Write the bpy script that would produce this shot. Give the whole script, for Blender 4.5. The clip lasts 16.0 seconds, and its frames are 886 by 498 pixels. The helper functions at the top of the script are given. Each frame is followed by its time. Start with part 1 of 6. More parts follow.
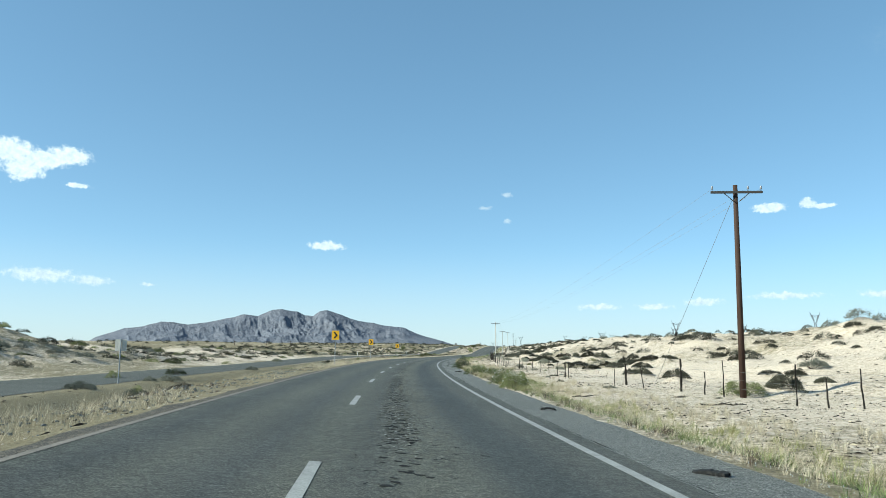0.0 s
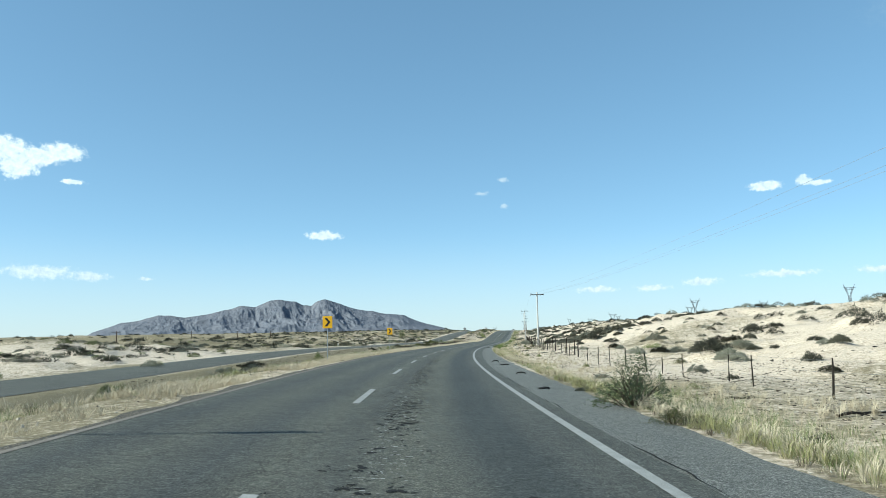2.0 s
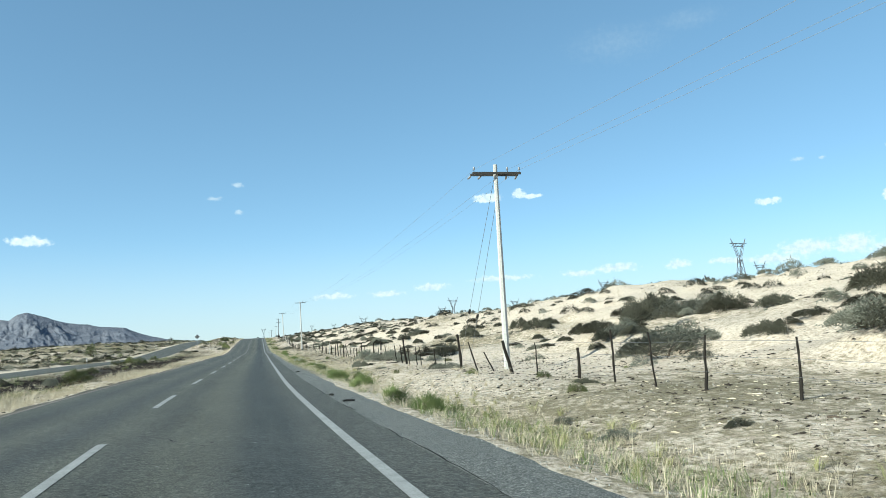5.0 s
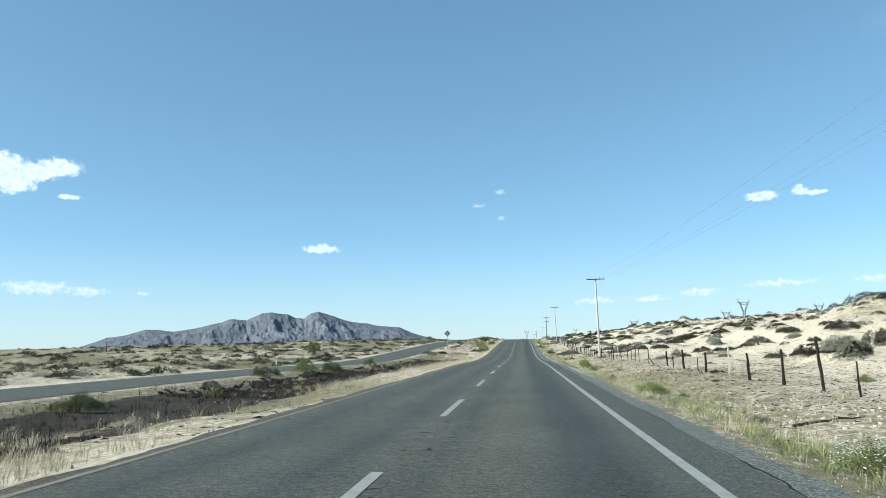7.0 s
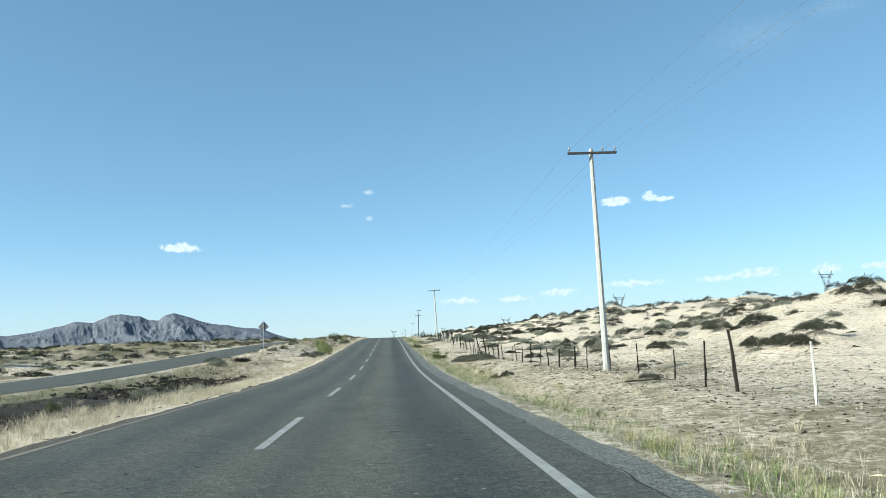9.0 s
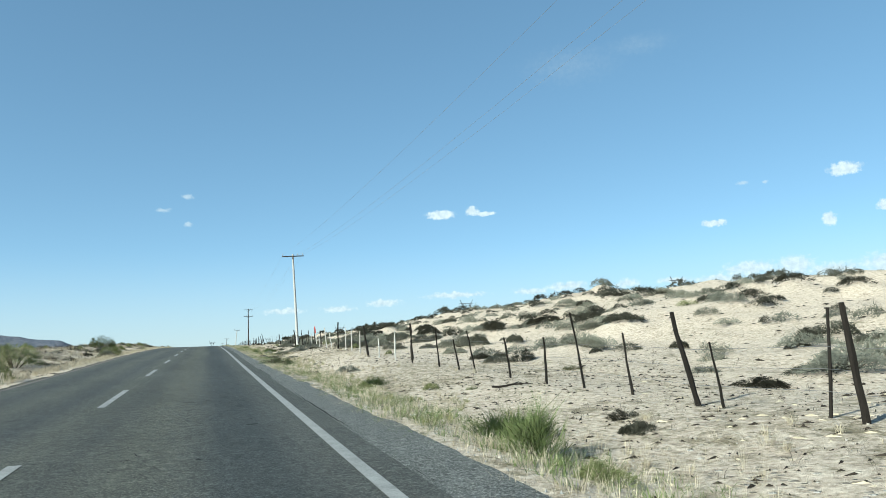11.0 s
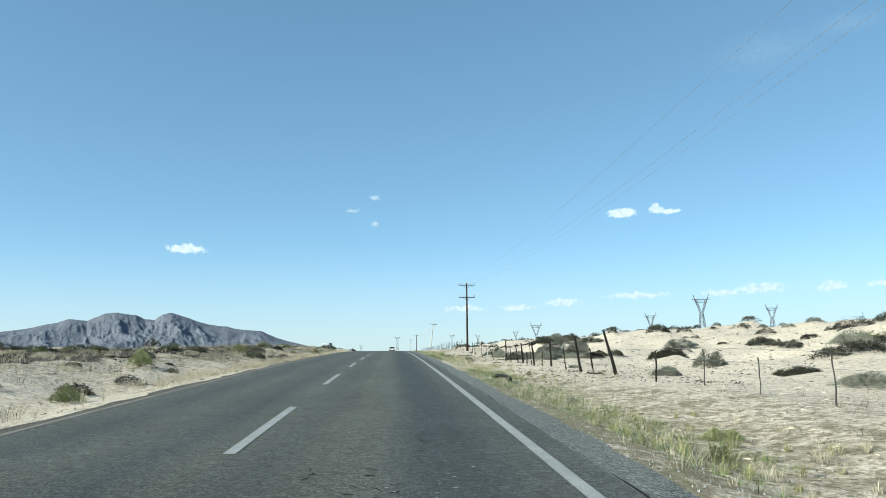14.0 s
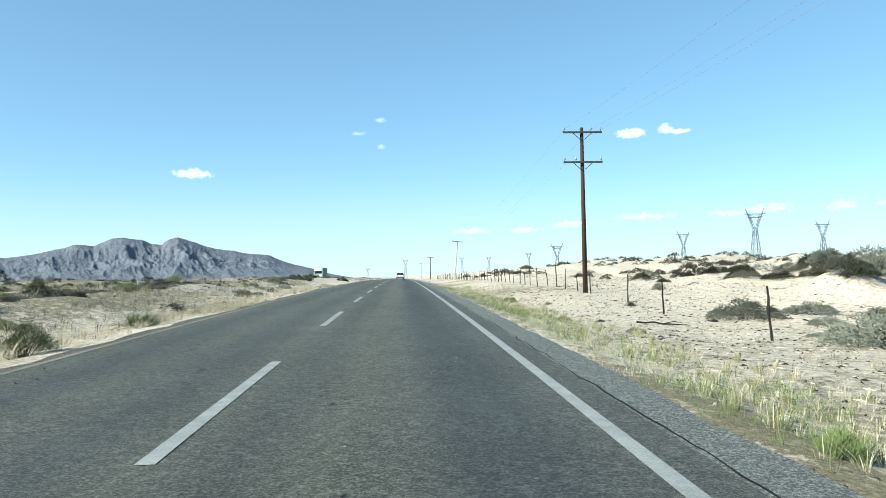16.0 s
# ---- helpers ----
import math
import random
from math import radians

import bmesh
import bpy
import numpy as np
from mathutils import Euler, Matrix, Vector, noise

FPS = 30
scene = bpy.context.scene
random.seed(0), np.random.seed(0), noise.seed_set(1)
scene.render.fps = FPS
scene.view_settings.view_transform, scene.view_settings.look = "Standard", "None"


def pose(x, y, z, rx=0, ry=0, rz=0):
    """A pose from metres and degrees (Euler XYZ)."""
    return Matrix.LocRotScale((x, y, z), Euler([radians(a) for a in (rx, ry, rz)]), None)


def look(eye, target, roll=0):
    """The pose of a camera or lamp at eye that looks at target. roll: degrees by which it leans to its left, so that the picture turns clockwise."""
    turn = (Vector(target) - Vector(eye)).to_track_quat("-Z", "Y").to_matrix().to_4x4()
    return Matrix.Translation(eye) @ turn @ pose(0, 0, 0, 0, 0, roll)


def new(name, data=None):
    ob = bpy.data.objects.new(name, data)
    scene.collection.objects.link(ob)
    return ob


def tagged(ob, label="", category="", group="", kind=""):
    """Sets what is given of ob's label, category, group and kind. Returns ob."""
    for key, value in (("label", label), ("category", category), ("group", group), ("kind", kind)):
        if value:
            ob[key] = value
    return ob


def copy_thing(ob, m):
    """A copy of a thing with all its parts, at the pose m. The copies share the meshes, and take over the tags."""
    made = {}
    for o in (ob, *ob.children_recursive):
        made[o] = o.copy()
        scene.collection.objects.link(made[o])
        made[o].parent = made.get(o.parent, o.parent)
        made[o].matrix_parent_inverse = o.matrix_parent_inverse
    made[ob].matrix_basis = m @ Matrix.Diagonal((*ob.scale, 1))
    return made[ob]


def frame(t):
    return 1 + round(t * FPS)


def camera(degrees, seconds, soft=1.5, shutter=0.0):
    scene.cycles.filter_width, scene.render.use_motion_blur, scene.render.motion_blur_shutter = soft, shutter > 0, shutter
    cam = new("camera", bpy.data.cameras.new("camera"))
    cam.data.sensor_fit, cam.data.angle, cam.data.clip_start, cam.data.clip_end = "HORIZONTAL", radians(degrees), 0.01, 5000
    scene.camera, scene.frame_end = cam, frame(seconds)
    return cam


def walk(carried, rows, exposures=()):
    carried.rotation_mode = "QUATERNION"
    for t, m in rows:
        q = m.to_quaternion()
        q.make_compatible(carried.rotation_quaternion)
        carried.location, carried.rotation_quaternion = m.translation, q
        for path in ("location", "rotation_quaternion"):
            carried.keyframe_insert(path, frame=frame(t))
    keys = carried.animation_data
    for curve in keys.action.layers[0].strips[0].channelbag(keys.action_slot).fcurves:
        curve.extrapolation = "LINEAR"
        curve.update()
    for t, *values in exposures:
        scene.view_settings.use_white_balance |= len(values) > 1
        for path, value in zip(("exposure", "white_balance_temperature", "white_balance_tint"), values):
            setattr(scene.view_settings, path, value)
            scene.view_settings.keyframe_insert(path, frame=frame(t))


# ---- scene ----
cam = camera(61.13, 16.0, soft=0.8)
# seconds, x, y, z, yaw, pitch, roll
PATH = [
    (0.0, 15.38, -149.26, 1.37, 6.13, 7.76, -0.82),
    (0.5, 13.13, -135.98, 1.37, 8.67, 6.87, -0.05),
    (1.0, 11.04, -122.73, 1.39, 9.71, 6.80, 0.20),
    (1.5, 9.09, -109.53, 1.40, 9.83, 6.74, 0.23),
    (2.0, 7.27, -96.15, 1.39, 6.14, 6.74, 0.72),
    (2.5, 5.61, -82.59, 1.37, 1.30, 6.56, 1.15),
    (3.0, 4.12, -68.84, 1.37, -5.27, 6.46, 1.49),
    (3.2, 3.59, -63.32, 1.39, -9.43, 6.27, 1.82),
    (5.3, 0.17, -5.40, 1.41, -13.64, 6.69, 3.02),
    (5.5, 0.01, -0.05, 1.42, -11.22, 6.78, 2.96),
    (6.0, -0.30, 13.27, 1.38, -7.26, 7.10, 2.42),
    (6.5, -0.42, 26.57, 1.38, -1.12, 7.36, 1.88),
    (7.0, -0.50, 39.96, 1.41, 6.01, 7.69, 1.17),
    (7.5, -0.52, 53.45, 1.40, 10.12, 7.91, 0.63),
    (8.0, -0.48, 67.02, 1.42, 15.64, 7.97, 0.17),
    (8.5, -0.39, 80.61, 1.50, 8.48, 7.63, 0.94),
    (8.7, -0.37, 86.10, 1.51, 2.92, 7.55, 1.48),
    (10.8, -0.17, 144.73, 1.69, -16.78, 7.64, 2.51),
    (11.0, -0.16, 150.30, 1.80, -17.30, 7.73, 2.55),
    (11.5, -0.10, 164.18, 2.22, -18.13, 7.76, 2.57),
    (12.0, -0.07, 177.95, 2.68, -18.22, 7.66, 2.44),
    (12.5, -0.13, 191.54, 3.14, -15.53, 7.40, 2.22),
    (13.0, -0.23, 205.04, 3.62, -12.11, 7.59, 1.68),
    (13.5, -0.31, 218.49, 4.08, -6.03, 7.66, 0.84),
    (14.0, -0.35, 231.91, 4.49, -3.84, 8.00, 0.58),
    (14.5, -0.40, 245.23, 4.83, -3.93, 9.10, 1.02),
    (15.0, -0.43, 258.46, 5.18, -3.90, 8.36, 1.43),
    (15.5, -0.44, 271.66, 5.47, -3.69, 6.25, 1.23),
    (16.0, -0.39, 284.88, 5.76, -3.26, 2.12, 1.01),
]
walk(cam, [(t, pose(x, y, z, 90 + p, r, w)) for t, x, y, z, w, p, r in PATH], [(0.0, 0.75, 5900, -8), (8.7, 0.76, 5900, -8), (11.0, 0.64, 5900, -8), (12.5, 0.70, 5900, -8), (15.0, 0.76, 5900, -8), (16.0, 1.02, 5900, -8)])

# ---- world, sun, exposure ----
SUN_AZ, SUN_EL = -113.0, 30.0        # degrees to the right of +y, and above the horizon
world = bpy.data.worlds.new("sky")
scene.world = world
world.use_nodes = True
wn = world.node_tree.nodes
sky = wn.new("ShaderNodeTexSky")
sky.sky_type, sky.sun_disc = "NISHITA", False
sky.sun_elevation, sky.sun_rotation = radians(SUN_EL), radians(SUN_AZ)
sky.altitude, sky.air_density, sky.dust_density, sky.ozone_density = 1200, 0.62, 0.42, 1.8
wn["Background"].inputs["Strength"].default_value = 0.198
soften = wn.new("ShaderNodeGamma")          # evens the sky out towards the horizon
soften.inputs["Gamma"].default_value = 0.62
world.node_tree.links.new(sky.outputs[0], soften.inputs["Color"])
deepen = wn.new("ShaderNodeHueSaturation")   # a clear dry sky
deepen.inputs["Hue"].default_value, deepen.inputs["Saturation"].default_value = 0.4950, 1.19
world.node_tree.links.new(soften.outputs[0], deepen.inputs["Color"])
wl = world.node_tree.links


def sky_math(op, a, b=0.0, c=0.0):
    n = wn.new("ShaderNodeMath")
    n.operation = op
    for k, v in enumerate((a, b, c)):
        if isinstance(v, (int, float)):
            n.inputs[k].default_value = v
        else:
            wl.new(v, n.inputs[k])
    return n.outputs[0]


def sky_noise(vec, scale, detail, rough):
    n = wn.new("ShaderNodeTexNoise")
    n.inputs["Scale"].default_value, n.inputs["Detail"].default_value, n.inputs["Roughness"].default_value = scale, detail, rough
    wl.new(vec, n.inputs["Vector"])
    return n


# bearing and elevation in degrees, as a flat chart of the sky
way = wn.new("ShaderNodeSeparateXYZ")
wl.new(wn.new("ShaderNodeTexCoord").outputs["Generated"], way.inputs[0])
chart = wn.new("ShaderNodeCombineXYZ")
wl.new(sky_math("MULTIPLY", sky_math("ARCTAN2", way.outputs[0], way.outputs[1]), 180 / math.pi), chart.inputs[0])
wl.new(sky_math("MULTIPLY", sky_math("ARCSINE", way.outputs[2]), 180 / math.pi), chart.inputs[1])
curl = wn.new("ShaderNodeVectorMath")
curl.operation = "MULTIPLY_ADD"
wl.new(sky_noise(chart.outputs[0], 1.1, 4, 0.6).outputs["Color"], curl.inputs[0])
curl.inputs[1].default_value = (0.9, 0.55, 0)
wl.new(chart.outputs[0], curl.inputs[2])
billow = sky_noise(chart.outputs[0], 2.6, 6, 0.62).outputs["Fac"]


def clouds(below, puffs, ragged, soft, thick, grey):
    """Lays fair-weather clouds over the sky: bearing, elevation, half width and half height in degrees."""
    near = None
    for az, el, w, h in puffs:
        n = wn.new("ShaderNodeVectorMath")
        n.operation = "MULTIPLY_ADD"
        wl.new(curl.outputs[0], n.inputs[0])
        n.inputs[1].default_value, n.inputs[2].default_value = (1 / w, 1 / h, 0), (-(az + 0.45) / w, -(el + 0.275) / h, 0)
        length = wn.new("ShaderNodeVectorMath")
        length.operation = "LENGTH"
        wl.new(n.outputs[0], length.inputs[0])
        near = length.outputs["Value"] if near is None else sky_math("SMOOTH_MIN", near, length.outputs["Value"], 0.2)
    body = sky_math("ADD", sky_math("SUBTRACT", 1.12, near), sky_math("MULTIPLY", sky_math("SUBTRACT", billow, 0.5), ragged))
    edge = wn.new("ShaderNodeMapRange")
    edge.interpolation_type = "SMOOTHSTEP"
    edge.inputs["From Max"].default_value, edge.inputs["To Max"].default_value = soft, thick
    wl.new(body, edge.inputs["Value"])
    tone = wn.new("ShaderNodeMix")
    tone.data_type = "RGBA"
    if ragged > 0.3:
        wl.new(sky_math("MULTIPLY_ADD", billow, 2.4, -0.75), tone.inputs[0])
    tone.clamp_factor = True
    tone.inputs[6].default_value, tone.inputs[7].default_value = (2.35 * grey, 2.55 * grey, 2.85 * grey, 1), (3.5 * grey, 3.55 * grey, 3.65 * grey, 1)
    over = wn.new("ShaderNodeMix")
    over.data_type = "RGBA"
    wl.new(edge.outputs[0], over.inputs[0])
    wl.new(below, over.inputs[6])
    wl.new(tone.outputs[2], over.inputs[7])
    return over.outputs[2]


dome = deepen.outputs[0]
dome = clouds(dome, [(0, -0.5, 900.0, 8.0)], 0.0, 1.15, 0.66, 0.70)        # pale haze all round the horizon
dome = clouds(dome, [(28.3, 20.75, 4.6, 1.7), (33.5, 21.6, 3.2, 0.9)], 0.9, 1.6, 0.15, 0.8)
dome = clouds(dome, [(42.8, 4.75, 1.5, 0.86), (45.2, 4.3, 2.1, 0.6), (48.1, 4.44, 1.5, 0.86), (37.8, 4.2, 2.3, 0.39), (31.4, 4.35, 1.1, 0.39), (27.0, 4.4, 1.8, 0.39), (24.3, 4.15, 1.5, 0.3), (13.0, 3.8, 1.5, 0.35),
                     (9.6, 3.45, 1.35, 0.3), (5.5, 3.4, 1.7, 0.26), (34.7, 4.35, 1.6, 0.26), (18.4, 4.15, 2.6, 0.26), (40.0, 4.8, 2.2, 0.6)], 1.5, 0.8, 0.85, 0.97)
dome = clouds(dome, [(-3.03, 10.9, 0.6, 0.17), (-1.33, 11.9, 0.5, 0.22), (-1.28, 9.95, 0.4, 0.22), (40.0, 10.9, 0.5, 0.17), (41.45, 10.7, 0.27, 0.17), (49.4, 11.2, 0.5, 0.22)], 1.2, 0.9, 0.5, 0.95)
dome = clouds(dome, [(-15.13, 7.75, 1.4, 0.38), (17.6, 10.3, 1.2, 0.33), (20.0, 10.5, 0.58, 0.38), (20.9, 10.26, 1.0, 0.22), (37.7, 8.25, 1.0, 0.27), (46.5, 11.0, 1.13, 0.47), (45.2, 7.7, 0.5, 0.47), (48.5, 8.3, 0.43, 0.39)], 1.2, 0.55, 0.95, 1.0)
dome = clouds(dome, [(-34.5, 4.75, 2.3, 0.52), (-31.4, 4.5, 1.5, 0.36), (-27.7, 4.4, 0.6, 0.17), (-44.7, 6.1, 1.85, 0.42), (-41.3, 6.35, 0.28, 0.17)], 1.4, 0.8, 0.8, 0.97)
dome = clouds(dome, [(-38.9, 12.55, 2.1, 0.92), (-37.15, 12.85, 1.9, 0.84), (-36.1, 11.8, 1.3, 0.95), (-33.4, 12.9, 1.55, 0.66), (-34.9, 12.45, 1.55, 0.66), (-40.0, 12.1, 1.15, 0.3), (-32.6, 10.95, 0.75, 0.22)], 1.1, 0.5, 1.0, 1.03)
wl.new(dome, wn["Background"].inputs["Color"])
sun = new("sun", bpy.data.lights.new("sun", "SUN"))
sun.data.energy, sun.data.angle, sun.data.color = 5.0, radians(0.55), (1.0, 0.905, 0.80)
sa, se = radians(SUN_AZ), radians(SUN_EL)
sun.matrix_world = look((0, 0, 50), (-50 * math.sin(sa) * math.cos(se), -50 * math.cos(sa) * math.cos(se), 50 - 50 * math.sin(se)))


# ---- materials ----
def material(name, rough=0.9):
    m = bpy.data.materials.new(name)
    m.use_nodes = True
    b = m.node_tree.nodes["Principled BSDF"]
    b.inputs["Roughness"].default_value = rough
    b.inputs["Specular IOR Level"].default_value = 0.25
    return m, m.node_tree.nodes, m.node_tree.links, b


def coords(ns, ls, scale=(1, 1, 1)):
    tc, mp = ns.new("ShaderNodeTexCoord"), ns.new("ShaderNodeMapping")
    mp.inputs["Scale"].default_value = scale
    ls.new(tc.outputs["Object"], mp.inputs["Vector"])
    return mp.outputs["Vector"]


def noise_tex(ns, ls, vec, scale, detail=6, rough=0.6):
    n = ns.new("ShaderNodeTexNoise")
    n.inputs["Scale"].default_value, n.inputs["Detail"].default_value, n.inputs["Roughness"].default_value = scale, detail, rough
    if vec is not None:
        ls.new(vec, n.inputs["Vector"])
    return n.outputs["Fac"]


def ramp(ns, ls, fac, stops):
    r = ns.new("ShaderNodeValToRGB")
    while len(r.color_ramp.elements) < len(stops):
        r.color_ramp.elements.new(0.5)
    for e, (p, c) in zip(r.color_ramp.elements, stops):
        e.position = p
        e.color = (*c, 1) if len(c) == 3 else (c[0], c[0], c[0], 1)
    ls.new(fac, r.inputs["Fac"])
    return r.outputs["Color"]


def mix(ns, ls, fac, a, b, kind="MIX"):
    n = ns.new("ShaderNodeMix")
    n.data_type, n.blend_type = "RGBA", kind
    for v, k in ((fac, 0), (a, 6), (b, 7)):
        if isinstance(v, (int, float)):
            n.inputs[k].default_value = v
        elif isinstance(v, tuple):
            n.inputs[k].default_value = (*v, 1)
        else:
            ls.new(v, n.inputs[k])
    return n.outputs[2]


def math_node(ns, ls, op, a, b, c=0.0):
    n = ns.new("ShaderNodeMath")
    n.operation = op
    for k, v in enumerate((a, b, c)):
        if isinstance(v, (int, float)):
            n.inputs[k].default_value = v
        else:
            ls.new(v, n.inputs[k])
    return n.outputs[0]


def bump(ns, ls, b, height, strength, dist):
    n = ns.new("ShaderNodeBump")
    n.inputs["Strength"].default_value, n.inputs["Distance"].default_value = strength, dist
    ls.new(height, n.inputs["Height"])
    ls.new(n.outputs["Normal"], b.inputs["Normal"])


def mottled(name, c0, c1, scale, rough=0.9, bumps=(0.3, 0.02), fine=12.0, stretch=(1, 1, 1), per_thing=0.0):
    """A surface of two colours mixed by coarse and fine noise, with a relief of the fine one."""
    m, ns, ls, b = material(name, rough)
    v = coords(ns, ls, stretch)
    big, small = noise_tex(ns, ls, v, scale), noise_tex(ns, ls, v, scale * fine, 8, 0.7)
    base = ramp(ns, ls, big, [(0.3, c0), (0.7, c1)])
    col = mix(ns, ls, 0.55, base, ramp(ns, ls, small, [(0.25, tuple(x * 0.55 for x in c0)), (0.75, tuple(min(1, x * 1.25) for x in c1))]))
    if per_thing:
        oi = ns.new("ShaderNodeObjectInfo")
        col = mix(ns, ls, 1.0, col, ramp(ns, ls, oi.outputs["Random"], [(0, (1 - per_thing,)), (1, (1.0,))]), "MULTIPLY")
    ls.new(col, b.inputs["Base Color"])
    bump(ns, ls, b, small, *bumps)
    return m


def asphalt(name, dark, light, gravel, cracks):
    m, ns, ls, b = material(name, 0.8)
    v = coords(ns, ls)
    long = coords(ns, ls, (1.0, 0.05, 1.0))
    grain = noise_tex(ns, ls, v, 38, 6, 0.8)
    speck = noise_tex(ns, ls, v, 9, 8, 0.85)
    tracks = noise_tex(ns, ls, long, 1.3, 6, 0.65)
    patch = noise_tex(ns, ls, v, 0.3, 8, 0.7)
    col = ramp(ns, ls, tracks, [(0.38, dark), (0.62, light)])
    col = mix(ns, ls, 0.45, col, ramp(ns, ls, patch, [(0.41, tuple(x * 0.62 for x in dark)), (0.59, tuple(x * 1.3 for x in light))]))
    col = mix(ns, ls, gravel, col, ramp(ns, ls, speck, [(0.40, tuple(x * 0.25 for x in dark)), (0.5, dark), (0.60, tuple(x * 2.6 for x in light))]))
    col = mix(ns, ls, gravel, col, ramp(ns, ls, grain, [(0.40, tuple(x * 0.25 for x in dark)), (0.5, dark), (0.60, tuple(x * 2.8 for x in light))]))
    vor = ns.new("ShaderNodeTexVoronoi")
    vor.feature = "DISTANCE_TO_EDGE"
    vor.inputs["Scale"].default_value = 2.1
    warp = mix(ns, ls, 0.25, coords(ns, ls, (0.7, 1.5, 1.0)), ns.new("ShaderNodeTexNoise").outputs["Color"], "ADD")
    ls.new(warp, vor.inputs["Vector"])
    line = ramp(ns, ls, vor.outputs["Distance"], [(0.0, (1.0,)), (0.03, (0.0,))])
    where = ramp(ns, ls, noise_tex(ns, ls, coords(ns, ls, (0.8, 0.10, 1.0)), 0.6, 5, 0.65), [(0.50, (0.0,)), (0.62, (cracks,))])
    broken = ramp(ns, ls, speck, [(0.42, (0.0,)), (0.55, (1.0,))])
    mask = mix(ns, ls, 1.0, mix(ns, ls, 1.0, line, where, "MULTIPLY"), broken, "MULTIPLY")
    col = mix(ns, ls, mask, col, tuple(x * 0.2 for x in dark))
    # wheel tracks rubbed dark and smooth, paler gravel between them
    across = ns.new("ShaderNodeAttribute")
    across.attribute_name = "across"
    wander = math_node(ns, ls, "MULTIPLY_ADD", noise_tex(ns, ls, coords(ns, ls, (0.0, 0.04, 0.0)), 1.0, 3), 0.8, -0.4)
    lane = math_node(ns, ls, "DIVIDE", math_node(ns, ls, "ADD", math_node(ns, ls, "ADD", across.outputs["Fac"], 6.2), wander), 9.2)
    tracks_at = [(0.0, (1.0, 1.0, 0.95)), (0.08, (1.1, 1.1, 1.02)), (0.16, (0.78, 0.8, 0.82)), (0.25, (1.12, 1.11, 1.02)), (0.35, (0.8, 0.82, 0.84)), (0.42, (1.15, 1.14, 1.03)), (0.50, (0.9, 0.9, 0.86)), (0.57, (1.2, 1.18, 1.04)),
                 (0.63, (1.12, 1.11, 1.02)), (0.68, (0.70, 0.74, 0.77)), (0.74, (0.68, 0.72, 0.75)), (0.79, (0.98, 0.98, 0.96)), (0.9, (1.0, 1.0, 0.97))]
    rubbed = ramp(ns, ls, lane, [(p, tuple(v * 0.8 for v in c)) for p, c in tracks_at])
    col = mix(ns, ls, 1.0, col, mix(ns, ls, 1.0, rubbed, (1.25, 1.25, 1.25), "MULTIPLY"), "MULTIPLY")
    # crazed, crumbling strips in the wheel tracks
    craze = ns.new("ShaderNodeTexVoronoi")
    craze.feature = "DISTANCE_TO_EDGE"
    craze.inputs["Scale"].default_value = 4.2
    ls.new(mix(ns, ls, 0.16, coords(ns, ls, (1.0, 1.9, 1.0)), ns.new("ShaderNodeTexNoise").outputs["Color"], "ADD"), craze.inputs["Vector"])
    fine_line = ramp(ns, ls, craze.outputs["Distance"], [(0.0, (1.0,)), (0.075, (0.0,))])
    strip_at = ramp(ns, ls, lane, [(0.44, (0.0,)), (0.50, (1.0,)), (0.56, (1.0,)), (0.62, (0.15,)), (0.70, (0.55,)), (0.78, (0.0,))])
    patchy = ramp(ns, ls, noise_tex(ns, ls, coords(ns, ls, (0.9, 0.16, 1.0)), 0.9, 4, 0.6), [(0.47, (0.0,)), (0.60, (cracks,))])
    crumbs = ramp(ns, ls, noise_tex(ns, ls, v, 3.2, 5, 0.7), [(0.44, (0.0,)), (0.56, (1.0,))])
    crazed = mix(ns, ls, 1.0, mix(ns, ls, 1.0, mix(ns, ls, 1.0, fine_line, strip_at, "MULTIPLY"), patchy, "MULTIPLY"), crumbs, "MULTIPLY")
    col = mix(ns, ls, crazed, col, tuple(x * 0.22 for x in dark))
    ls.new(col, b.inputs["Base Color"])
    height = mix(ns, ls, 0.6, grain, speck)
    bump(ns, ls, b, mix(ns, ls, crazed, height, (0.0, 0.0, 0.0)), 1.0, 0.03)
    return m


